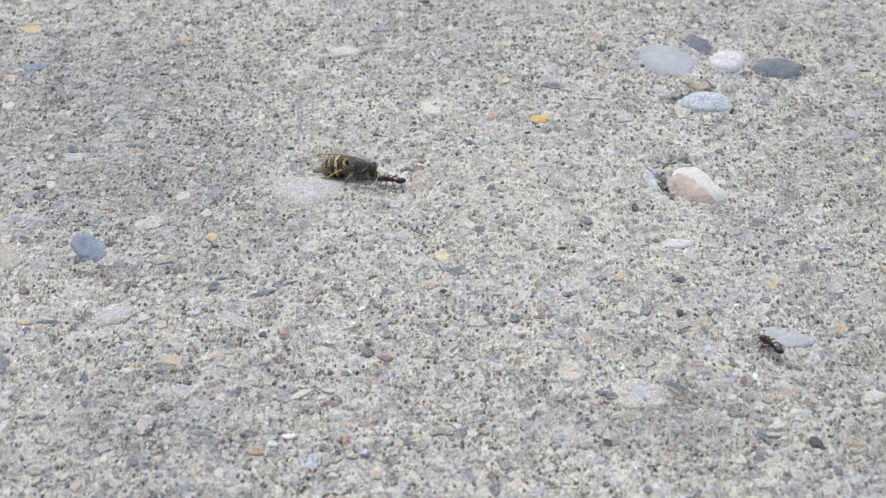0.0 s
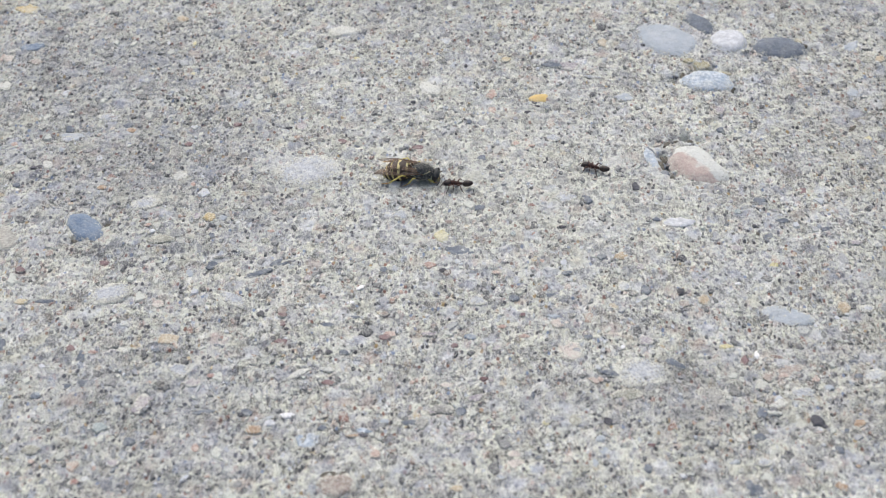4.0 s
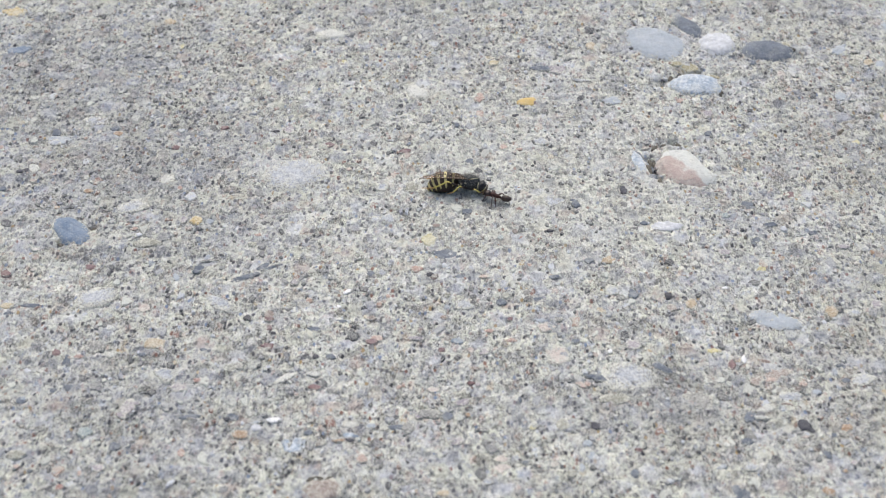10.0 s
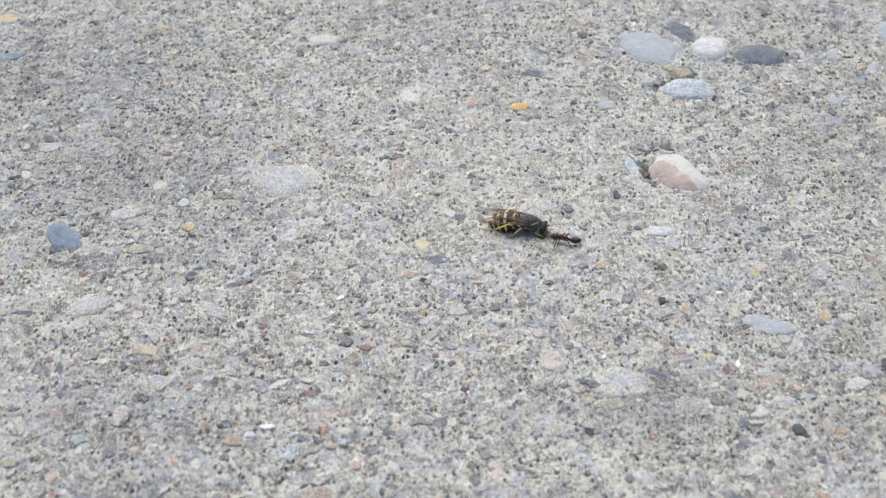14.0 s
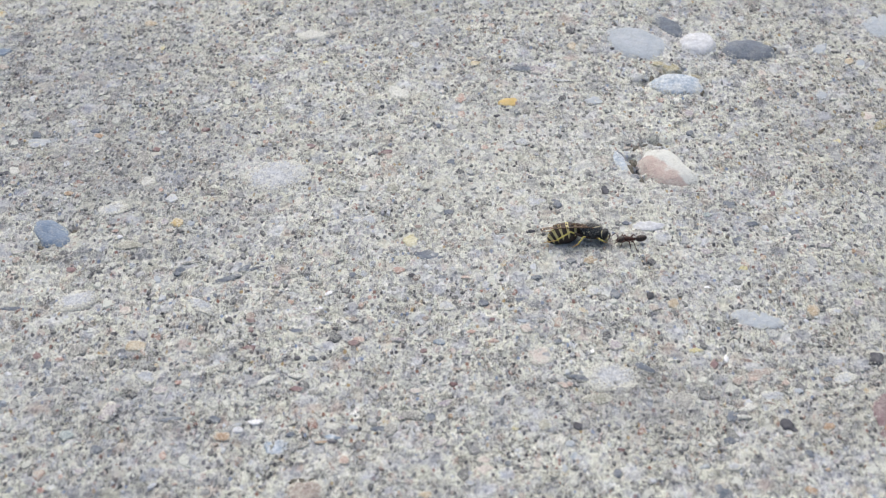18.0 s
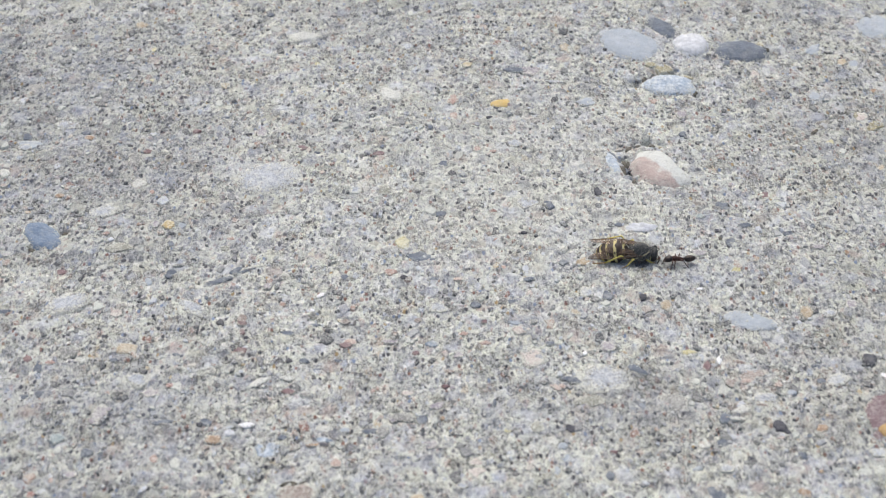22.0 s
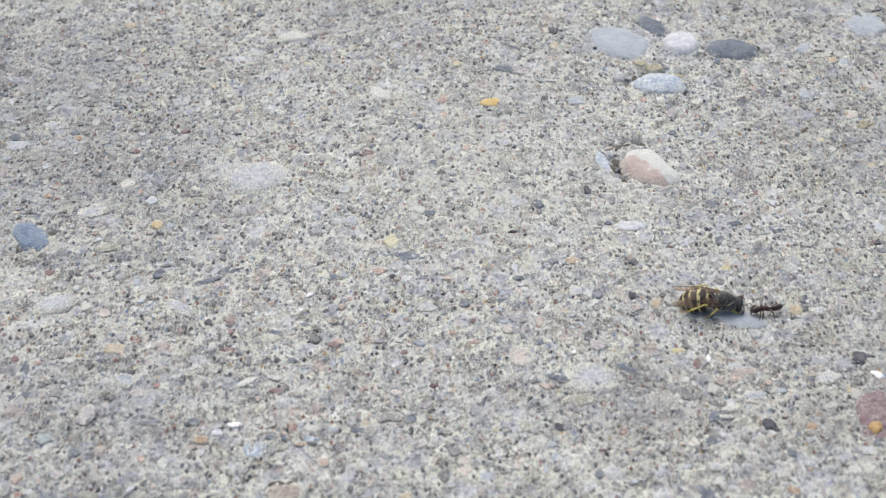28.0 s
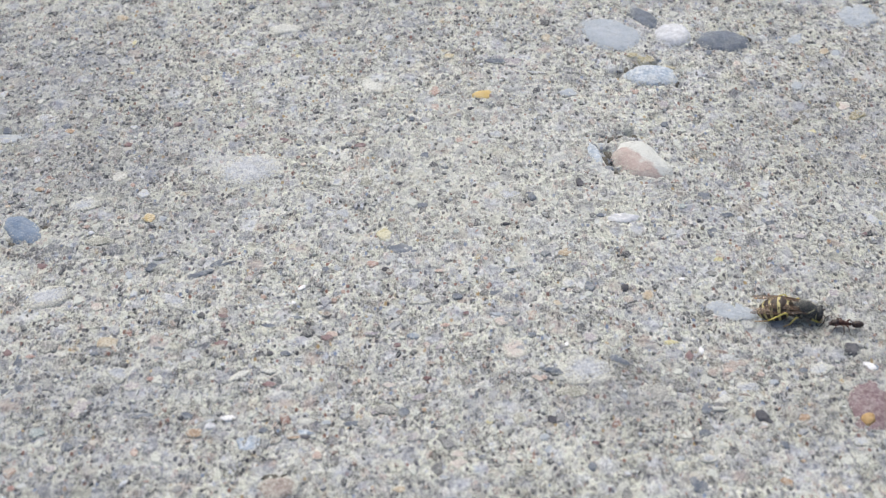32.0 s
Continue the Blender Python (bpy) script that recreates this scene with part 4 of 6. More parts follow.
pebble(-59.2, -57.0, 2.2, 2.1, 68, 0.23, "slate")
pebble(-46.2, -55.3, 1.6, 1.5, 3, 0.10, "salmon")
pebble(-37.1, -53.8, 3.0, 2.2, 6, 0.22, "orange")
pebble(-31.3, -50.2, 2.8, 1.3, 179, 0.18, "bright")
pebble(-34.3, -52.2, 2.1, 1.7, 167, 0.22, "white")
pebble(-27.2, -56.3, 4.7, 3.9, 171, 0.15, "iceblue")
pebble(-21.4, -67.6, 6.3, 5.1, 21, 0.37, "brown")
pebble(-0.5, -68.3, 2.4, 1.4, 176, 0.12, "tan")
pebble(-17.6, -53.8, 2.2, 1.5, 178, 0.13, "iceblue")
pebble(-17.4, -55.1, 1.8, 0.9, 179, 0.10, "dark")
pebble(-17.2, -50.9, 3.3, 2.1, 178, 0.12, "cream")
pebble(-8.9, -51.8, 3.4, 1.6, 0, 0.14, "slate")
pebble(-6.9, -51.9, 2.6, 2.4, 97, 0.17, "grey")
pebble(-1.0, -30.9, 1.3, 1.2, 7, 0.10, "maroon")
pebble(7.0, -31.8, 2.6, 1.9, 174, 0.12, "mauve")
pebble(9.3, -32.9, 1.1, 0.8, 95, 0.09, "brown")
pebble(14.3, -33.5, 1.5, 0.8, 5, 0.10, "dark")
pebble(20.9, -32.4, 5.3, 4.6, 103, 0.14, "pink")
pebble(4.5, -40.4, 1.7, 1.0, 174, 0.10, "maroon")
pebble(-24.4, -41.4, 2.3, 1.5, 177, 0.13, "maroon")
pebble(-14.7, -21.4, 1.8, 1.3, 177, 0.11, "brown")
pebble(-0.6, -21.3, 1.3, 1.3, 2, 0.10, "brown")
pebble(-19.7, -13.6, 2.2, 1.3, 39, 0.18, "bright")
pebble(-21.4, -18.1, 1.5, 1.0, 178, 0.15, "bright")
pebble(-20.7, -22.6, 2.4, 1.1, 8, 0.12, "slate")
pebble(21.0, -51.2, 3.2, 2.5, 82, 0.22, "olive")
pebble(23.3, -55.0, 2.6, 2.4, 69, 0.17, "cream")
pebble(26.8, -51.6, 2.1, 1.8, 155, 0.15, "dark")
pebble(35.4, -29.5, 3.0, 2.6, 90, 0.13, "mauve")
pebble(30.8, -31.6, 1.1, 1.0, 76, 0.15, "bright")
pebble(56.0, -33.0, 2.1, 1.1, 80, 0.15, "bright")
pebble(53.5, -34.6, 2.9, 1.5, 80, 0.13, "maroon")
pebble(33.7, -38.7, 10.5, 7.2, 4, 0.25, "film")
pebble(64.6, -51.3, 3.3, 2.4, 117, 0.26, "dark")
pebble(65.6, -52.6, 1.7, 1.0, 106, 0.13, "dark")
pebble(72.1, -51.9, 2.4, 1.9, 29, 0.13, "orange")
pebble(69.5, -53.8, 1.1, 1.0, 173, 0.09, "slate")
pebble(46.2, -52.7, 2.7, 2.2, 178, 0.12, "film")
pebble(34.1, -57.7, 1.3, 1.0, 0, 0.10, "maroon")
pebble(33.0, -63.5, 2.0, 1.6, 76, 0.14, "slate")
pebble(50.5, -67.8, 2.7, 2.0, 121, 0.17, "slate")
pebble(65.7, -67.7, 1.4, 1.4, 180, 0.10, "orange")
pebble(73.9, -34.6, 2.0, 0.8, 3, 0.11, "slate")
pebble(74.2, -38.8, 1.7, 1.5, 6, 0.10, "slate")
pebble(64.5, -30.3, 1.8, 1.5, 92, 0.11, "slate")
pebble(77.3, -38.7, 4.9, 3.1, 28, 0.13, "film")
pebble(57.9, 11.9, 1.8, 1.5, 178, 0.11, "bluegreen")
pebble(72.5, 19.2, 2.5, 1.9, 70, 0.14, "maroon")
pebble(63.1, 3.0, 3.1, 2.0, 81, 0.17, "slate")
pebble(56.3, -0.7, 2.5, 1.8, 8, 0.13, "mauve")
pebble(67.5, -2.6, 1.9, 1.5, 64, 0.13, "orange")
pebble(36.5, -14.3, 2.5, 2.0, 77, 0.10, "slate")
pebble(43.5, -14.6, 2.1, 1.5, 78, 0.16, "dark")
pebble(5.0, 30.8, 2.8, 2.1, 155, 0.15, "slate")
pebble(-8.9, 33.2, 3.0, 1.5, 91, 0.13, "brownpink")
pebble(95.5, 70.6, 3.0, 2.4, 21, 0.15, "olive")
pebble(37.4, 54.9, 4.1, 2.8, 4, 0.12, "paleblue")
pebble(-56.9, 69.2, 5.0, 2.3, 2, 0.17, "grey")
pebble(25.2, 68.4, 5.5, 3.2, 1, 0.12, "mauve")
pebble(30.6, 63.6, 4.2, 1.4, 171, 0.15, "film")
pebble(-41.4, 66.3, 1.7, 1.3, 90, 0.10, "slate")
pebble(-49.8, 44.4, 1.7, 1.5, 5, 0.10, "maroon")
pebble(-6.2, 46.4, 2.9, 1.9, 152, 0.15, "grey")
pebble(-14.6, 10.7, 3.1, 2.3, 177, 0.11, "film")
pebble(-10.9, 1.3, 2.1, 1.4, 82, 0.11, "ash")
pebble(-3.4, -7.9, 1.4, 1.2, 174, 0.10, "dark")
pebble(2.4, -9.0, 1.8, 1.4, 1, 0.11, "slate")
pebble(10.6, -17.1, 2.0, 1.7, 4, 0.12, "slate")
pebble(5.0, -16.8, 1.6, 1.0, 98, 0.10, "slate")
pebble(16.4, -5.3, 1.4, 1.3, 91, 0.10, "salmon")
pebble(21.3, -8.9, 2.3, 1.1, 8, 0.12, "slate")
pebble(19.3, -3.5, 1.7, 1.6, 95, 0.10, "ash")
pebble(37.3, 20.3, 2.5, 1.6, 89, 0.16, "dark")
pebble(40.7, 8.8, 1.4, 1.3, 4, 0.10, "slate")
pebble(63.5, 14.6, 2.4, 1.8, 158, 0.12, "slate")
pebble(66.8, 8.7, 2.8, 1.7, 5, 0.12, "slate")
pebble(86.1, -0.7, 1.4, 1.2, 81, 0.10, "orange")
pebble(-64.4, 41.9, 2.1, 1.7, 115, 0.14, "grey")
pebble(-53.5, 6.8, 1.9, 1.5, 167, 0.11, "brownpink")
pebble(-39.7, 7.4, 2.0, 1.3, 83, 0.11, "grey")
pebble(-83.5, -0.9, 1.7, 1.1, 179, 0.10, "mauve")
pebble(-49.7, -6.3, 2.1, 1.8, 161, 0.14, "slate")
pebble(-39.0, -35.9, 1.9, 1.7, 112, 0.13, "grey")
pebble(-33.7, -30.3, 2.0, 1.7, 108, 0.12, "maroon")
pebble(-38.8, -49.4, 2.4, 1.7, 153, 0.14, "slate")
pebble(-46.3, -39.8, 1.4, 1.2, 174, 0.10, "red")
pebble(-46.1, -64.5, 1.2, 1.1, 2, 0.09, "slate")
pebble(-72.4, -67.4, 1.6, 1.4, 49, 0.13, "slate")
pebble(-67.2, -67.4, 1.5, 1.4, 98, 0.10, "red")
pebble(-73.3, -52.9, 1.9, 1.1, 3, 0.11, "slate")
pebble(-66.6, -45.8, 1.8, 1.7, 96, 0.11, "slate")
pebble(-78.0, -45.5, 2.0, 1.7, 141, 0.10, "slate")
pebble(-71.5, -44.1, 2.8, 2.1, 75, 0.12, "film")
pebble(0.1, -49.0, 2.4, 2.1, 90, 0.11, "slate")
pebble(-3.2, -48.3, 4.2, 2.3, 176, 0.15, "grey")
pebble(12.0, -58.1, 2.2, 1.0, 179, 0.11, "olive")
pebble(40.3, -35.9, 4.4, 2.1, 146, 0.09, "slate")
pebble(46.2, -44.5, 5.8, 4.9, 104, 0.13, "grey")
pebble(55.0, -49.0, 3.0, 2.0, 76, 0.10, "slate")
pebble(62.9, -43.7, 5.4, 2.7, 11, 0.12, "film")
pebble(58.4, -46.7, 3.3, 2.0, 23, 0.11, "cream")
pebble(61.2, -37.5, 6.6, 3.0, 15, 0.16, "brownpink")
pebble(109.6, 87.2, 9.4, 7.0, 174, 0.34, "paleblue")
pebble(101.2, 45.0, 3.3, 2.9, 82, 0.14, "moss")
pebble(94.7, 18.5, 2.0, 1.5, 174, 0.11, "dark")
pebble(88.1, -2.3, 1.7, 1.4, 30, 0.12, "orange")
pebble(84.6, -49.0, 12.2, 7.8, 71, 0.42, "purple", "rough maroon stone with ochre fleck", ((110, 0.18), (-50, 0.16), (175, -0.16), (60, -0.10)))
pebble(83.4, -52.8, 3.0, 2.3, 60, 0.82, "amber", "", ((60, 0.25), (170, 0.2), (-90, -0.2)))
pebble(86.7, -38.3, 2.9, 1.8, 126, 0.26, "bright")
pebble(84.3, -33.2, 3.2, 2.6, 75, 0.30, "dark", "", ((40, 0.2), (130, 0.2), (-50, 0.2), (-140, 0.2)))
pebble(51.1, -68.9, 3.6, 2.6, 109, 0.22, "slate")
pebble(66.3, -68.2, 2.0, 1.7, 24, 0.14, "orange")
pebble(109.4, 87.4, 11.0, 7.9, 66, 0.27, "paleblue")
pebble(-93.4, 2.0, 8.3, 5.1, 117, 0.25, "greytan")
pebble(-93.1, 11.1, 2.2, 1.9, 95, 0.11, "brown")
pebble(-87.8, -30.8, 5.0, 2.7, 106, 0.21, "slate")
pebble(-85.8, -18.5, 2.9, 1.5, 9, 0.13, "yellow")
pebble(-104.6, 59.0, 4.0, 3.0, 93, 0.15, "cream")
pebble(-85.0, -41.9, 3.4, 2.8, 141, 0.12, "film")
pebble(89.6, 56.5, 3.4, 2.3, 71, 0.12, "paleblue")
# small dark pieces deepen the painted shade of the granite's crevice
pebble(44.9, 31.3, 1.9, 0.9, 83, 0.18, "dirtshade")
pebble(45.0, 29.4, 1.9, 1.0, 83, 0.19, "dark")
pebble(44.6, 27.3, 2.1, 1.0, 83, 0.19, "dirtshade")
pebble(45.0, 25.6, 1.7, 1.1, 81, 0.21, "slate")
pebble(45.4, 23.7, 1.5, 1.0, 92, 0.20, "dirtshade")
pebble(47.8, 37.5, 1.6, 1.0, 143, 0.13, "dirtshade")
pebble(49.2, 38.6, 1.7, 1.1, 116, 0.16, "dirtshade")
pebble(50.7, 37.5, 1.4, 1.0, 126, 0.19, "dirtshade")
pebble(52.4, 37.3, 1.2, 1.0, 125, 0.20, "moss")
pebble(44.0, 28.7, 2.5, 0.9, 84, 0.17, "slate")
pebble(42.8, 35.6, 3.7, 3.0, 9, 0.10, "film")
pebble(-66.2, 14.2, 6.2, 4.3, 34, 0.17, "film")
pebble(-78.3, 46.7, 6.3, 3.1, 177, 0.16, "film")
pebble(-85.9, 39.1, 5.0, 3.0, 174, 0.09, "paleblue")
# the crack's shaded line, painted with a row of dark pieces
pebble(87.1, 42.4, 2.7, 0.9, 54, 0.12, "dirtshade")
pebble(88.8, 44.2, 2.3, 1.8, 53, 0.12, "crackdark")
pebble(90.7, 46.4, 2.5, 1.8, 52, 0.13, "crackdark")
pebble(92.9, 48.7, 2.4, 1.9, 44, 0.13, "crackdark")
pebble(96.0, 50.3, 1.7, 2.0, 157, 0.16, "crackdark")
pebble(97.5, 48.7, 2.3, 1.0, 74, 0.19, "moss")
# dark pieces here repeat the hollows' shade as colour
pebble(81.8, 77.5, 1.9, 1.3, 116, 0.15, "dirtshade")
pebble(80.7, 79.5, 2.6, 1.0, 121, 0.20, "moss")
pebble(61.8, 59.7, 1.6, 1.4, 137, 0.16, "dirtshade")
pebble(51.7, 65.0, 2.4, 1.0, 81, 0.20, "dirtshade")
pebble(53.3, 67.9, 2.0, 1.1, 49, 0.21, "moss")
pebble(98.5, 70.9, 2.7, 2.2, 49, 0.11, "tan")
pebble(101.0, 70.1, 3.1, 2.3, 66, 0.11, "paleblue")
pebble(103.5, 58.7, 1.8, 1.6, 82, 0.11, "orange")
pebble(108.1, 61.4, 2.0, 1.2, 80, 0.09, "dark")
# upper end of the crack, again darkened by grey pieces
pebble(100.2, 51.7, 5.3, 2.0, 1, 0.18, "crackdark")
pebble(101.3, 48.2, 3.5, 1.8, 78, 0.08, "crackdark")
pebble(98.6, 48.2, 3.4, 2.7, 59, 0.12, "pink")
pebble(100.0, 43.7, 2.8, 2.2, 62, 0.11, "moss")
pebble(62.9, 15.7, 2.6, 2.2, 14, 0.11, "slate")
pebble(99.2, 28.9, 2.3, 1.8, 52, 0.10, "tan")
pebble(80.6, 8.0, 1.6, 1.1, 70, 0.09, "slate")
pebble(93.9, 1.7, 1.2, 1.0, 53, 0.08, "maroon")
pebble(75.3, 5.8, 2.1, 1.5, 8, 0.09, "slate")
pebble(89.8, 38.3, 2.1, 1.8, 40, 0.10, "paleyellow")
pebble(55.8, -0.4, 2.1, 2.0, 4, 0.11, "mauve")
pebble(82.8, -44.3, 1.3, 1.0, 97, 0.10, "slate")
pebble(82.4, -39.7, 1.7, 1.4, 8, 0.10, "slate")
pebble(68.2, -42.1, 1.7, 1.4, 15, 0.09, "paleblue")
pebble(60.1, -38.7, 2.6, 1.5, 176, 0.12, "salmon")
pebble(66.2, -39.8, 1.5, 1.3, 178, 0.10, "salmon")
pebble(87.7, -38.6, 1.8, 0.9, 74, 0.08, "blue")
pebble(83.0, -56.4, 1.7, 1.4, 25, 0.09, "slate")
pebble(67.4, -59.0, 2.2, 1.1, 117, 0.09, "slate")
pebble(53.3, -62.1, 3.2, 2.1, 1, 0.13, "film")
pebble(60.1, -61.4, 2.1, 1.8, 165, 0.10, "grey")
pebble(50.8, -56.2, 1.5, 1.3, 47, 0.09, "cream")
pebble(74.6, -55.5, 1.7, 1.5, 39, 0.09, "slate")
pebble(80.6, -28.8, 1.4, 1.2, 44, 0.09, "brownpink")
pebble(-106.4, 70.9, 3.2, 2.5, 124, 0.12, "pink")
pebble(-99.5, 69.4, 2.8, 2.2, 161, 0.11, "brownpink")
pebble(-97.4, 72.7, 2.4, 2.0, 130, 0.11, "slate")
pebble(-86.8, 42.2, 2.8, 2.2, 117, 0.11, "slate")
pebble(-86.7, 38.0, 3.3, 2.4, 170, 0.11, "film")
pebble(-90.9, 27.1, 1.8, 1.4, 121, 0.09, "dark")
pebble(-94.4, 20.2, 1.7, 1.4, 123, 0.09, "slate")
pebble(-89.2, 27.9, 3.5, 2.2, 107, 0.11, "cream")
pebble(-73.5, 47.3, 1.8, 1.5, 158, 0.09, "slate")
pebble(-59.6, 36.6, 2.1, 1.7, 175, 0.11, "maroon")
pebble(-60.0, 24.5, 3.5, 3.5, 95, 0.14, "cream")
pebble(-65.3, 14.7, 4.7, 3.7, 1, 0.16, "film")
pebble(-60.4, 14.1, 1.1, 1.0, 7, 0.09, "slate")
pebble(-81.8, 13.7, 1.1, 1.0, 175, 0.09, "orange")
pebble(-79.7, -1.4, 1.1, 0.9, 9, 0.09, "red")
pebble(-71.5, -6.4, 2.3, 1.4, 175, 0.09, "maroon")
pebble(-88.1, -8.5, 2.1, 1.7, 156, 0.10, "maroon")
pebble(-66.2, -5.7, 1.7, 1.0, 85, 0.10, "slate")
pebble(-69.9, -11.4, 1.1, 1.1, 4, 0.09, "brownpink")
pebble(-59.0, -18.9, 2.5, 2.2, 155, 0.11, "pink")
pebble(-62.1, -16.7, 1.8, 1.5, 119, 0.09, "brownpink")
pebble(-81.2, -18.5, 3.6, 1.2, 180, 0.14, "slate")
pebble(-85.3, -20.8, 2.2, 1.4, 174, 0.09, "slate")
pebble(-54.0, -9.2, 2.4, 1.4, 100, 0.09, "paleblue")
pebble(-50.1, -7.4, 1.6, 1.2, 173, 0.10, "slate")
pebble(-78.4, -37.2, 1.4, 1.2, 140, 0.09, "white")
pebble(-72.6, -42.9, 1.9, 1.4, 170, 0.09, "slate")
pebble(-69.9, -42.0, 2.0, 1.6, 156, 0.10, "slate")
pebble(-77.8, -45.2, 1.5, 1.2, 172, 0.10, "blue")
pebble(-59.8, -37.0, 1.2, 1.0, 130, 0.08, "grey")
pebble(-49.6, -41.8, 3.2, 2.0, 176, 0.11, "mauve")
pebble(-47.1, -58.4, 2.0, 1.3, 101, 0.09, "salmon")
pebble(-73.0, -63.6, 1.1, 0.7, 8, 0.09, "slate")
pebble(-56.4, -55.6, 1.2, 1.0, 166, 0.08, "slate")
pebble(-64.3, -63.8, 1.3, 0.9, 99, 0.10, "salmon")
pebble(-76.3, -59.6, 3.5, 2.2, 173, 0.11, "olive")
pebble(-61.2, -62.3, 2.1, 1.6, 164, 0.10, "mauve")
pebble(-47.9, -3.9, 3.9, 0.8, 4, 0.15, "grey")
pebble(-36.9, -5.7, 2.9, 1.4, 36, 0.09, "slate")
pebble(-30.3, -10.7, 2.0, 1.8, 169, 0.10, "mauve")
pebble(-42.0, -14.5, 1.1, 0.9, 107, 0.08, "slate")
pebble(-38.6, -21.9, 1.4, 1.3, 126, 0.09, "dark")
pebble(-34.4, -22.3, 1.8, 1.5, 169, 0.09, "maroon")
pebble(-38.5, -25.6, 1.6, 1.5, 142, 0.09, "slate")
pebble(-36.3, -25.2, 1.2, 1.1, 115, 0.08, "slate")
pebble(-34.2, -24.9, 1.8, 1.1, 97, 0.08, "maroon")
pebble(-33.3, -26.5, 1.0, 0.9, 106, 0.08, "dark")
pebble(-43.1, -23.3, 0.9, 0.8, 91, 0.09, "slate")
pebble(-31.9, -16.3, 1.3, 1.2, 164, 0.09, "brownpink")
pebble(-28.1, -17.7, 2.7, 1.9, 177, 0.10, "grey")
pebble(-34.3, -30.1, 1.9, 1.2, 173, 0.11, "maroon")
pebble(-43.8, -31.8, 3.0, 1.1, 180, 0.09, "slate")
pebble(-27.2, -32.5, 1.1, 1.1, 115, 0.08, "dark")
pebble(-24.8, -33.0, 1.3, 1.1, 171, 0.09, "dark")
pebble(-22.0, -33.0, 1.9, 1.4, 177, 0.09, "slate")
pebble(-15.6, -32.9, 1.5, 1.0, 179, 0.08, "slate")
pebble(-13.4, -27.5, 2.2, 1.8, 177, 0.10, "salmon")
pebble(-17.1, -30.2, 1.5, 1.3, 98, 0.09, "salmon")
pebble(-5.9, -27.4, 2.8, 1.3, 0, 0.09, "mauve")
pebble(-6.3, -32.5, 1.7, 1.5, 179, 0.09, "olive")
pebble(-11.6, -14.8, 1.2, 0.9, 93, 0.08, "salmon")
pebble(-25.5, -25.1, 2.6, 1.3, 179, 0.09, "slate")
pebble(7.3, -9.2, 2.2, 1.2, 173, 0.11, "salmon")
pebble(3.3, -17.6, 3.6, 3.2, 177, 0.14, "film")
pebble(11.1, -11.5, 2.6, 1.8, 93, 0.12, "film")
pebble(15.7, -14.0, 1.9, 1.6, 83, 0.10, "slate")
pebble(17.8, -16.4, 2.4, 1.6, 2, 0.10, "slate")
pebble(28.6, -3.7, 2.1, 1.8, 15, 0.10, "slate")
pebble(32.6, -3.6, 2.8, 2.4, 14, 0.11, "tan")
pebble(21.3, -13.6, 2.3, 1.3, 86, 0.09, "pink")
pebble(29.8, -19.6, 1.7, 1.5, 70, 0.09, "tan")
pebble(32.4, -13.3, 3.2, 2.9, 67, 0.12, "film")
pebble(34.0, -15.4, 1.8, 1.5, 15, 0.09, "slate")
pebble(12.1, -22.3, 1.2, 1.1, 77, 0.08, "maroon")
pebble(18.1, -22.7, 2.4, 1.3, 2, 0.09, "paleblue")
pebble(21.4, -22.5, 2.2, 1.3, 2, 0.09, "grey")
pebble(8.2, -25.7, 1.5, 1.3, 5, 0.09, "salmon")
pebble(12.3, -28.6, 1.9, 1.2, 180, 0.11, "salmon")
pebble(2.0, -28.5, 2.4, 1.5, 175, 0.12, "blue")
pebble(24.4, -28.8, 1.9, 1.2, 6, 0.11, "slate")
pebble(4.5, -31.3, 1.8, 1.2, 82, 0.11, "pink")
pebble(32.1, -31.7, 0.8, 0.8, 82, 0.09, "slate")
pebble(19.1, -24.9, 3.3, 2.5, 5, 0.12, "pink")
pebble(-37.8, -39.7, 1.6, 1.5, 177, 0.10, "slate")
pebble(-29.9, -38.9, 4.3, 1.6, 39, 0.10, "cream")
pebble(-24.7, -37.8, 2.5, 1.4, 179, 0.09, "cream")
pebble(-21.1, -42.1, 2.3, 1.4, 179, 0.09, "grey")
pebble(-26.3, -45.5, 1.8, 1.1, 126, 0.08, "slate")
pebble(-27.7, -43.5, 1.1, 1.0, 124, 0.08, "brownpink")
pebble(-39.9, -49.7, 1.3, 1.2, 148, 0.09, "dark")
pebble(-34.5, -50.8, 1.9, 0.9, 24, 0.08, "paleblue")
pebble(-38.3, -55.8, 1.3, 1.0, 7, 0.10, "brown")
pebble(-38.6, -57.9, 1.3, 1.2, 120, 0.09, "slate")
pebble(-38.8, -61.5, 1.0, 0.8, 97, 0.09, "dark")
pebble(-24.8, -53.2, 1.6, 1.5, 169, 0.09, "slate")
pebble(-28.4, -52.7, 2.0, 1.6, 175, 0.10, "grey")
pebble(-19.1, -55.2, 2.2, 0.7, 0, 0.08, "orange")
pebble(-13.7, -51.4, 1.8, 1.2, 179, 0.09, "paleblue")
pebble(-8.0, -40.6, 0.9, 0.8, 97, 0.09, "salmon")
pebble(-15.1, -59.9, 2.1, 1.9, 91, 0.11, "salmon")
pebble(-7.7, -43.8, 1.0, 0.9, 178, 0.08, "slate")
pebble(-5.1, -48.8, 1.9, 1.6, 91, 0.10, "mauve")
pebble(-22.1, -64.8, 4.9, 1.1, 8, 0.08, "dirtshade")
pebble(13.4, -38.6, 0.7, 0.7, 180, 0.08, "dark")
pebble(14.6, -40.8, 0.8, 0.7, 4, 0.09, "dark")
pebble(22.7, -39.4, 1.5, 1.1, 5, 0.08, "slate")
pebble(24.9, -40.8, 2.3, 1.1, 133, 0.08, "salmon")
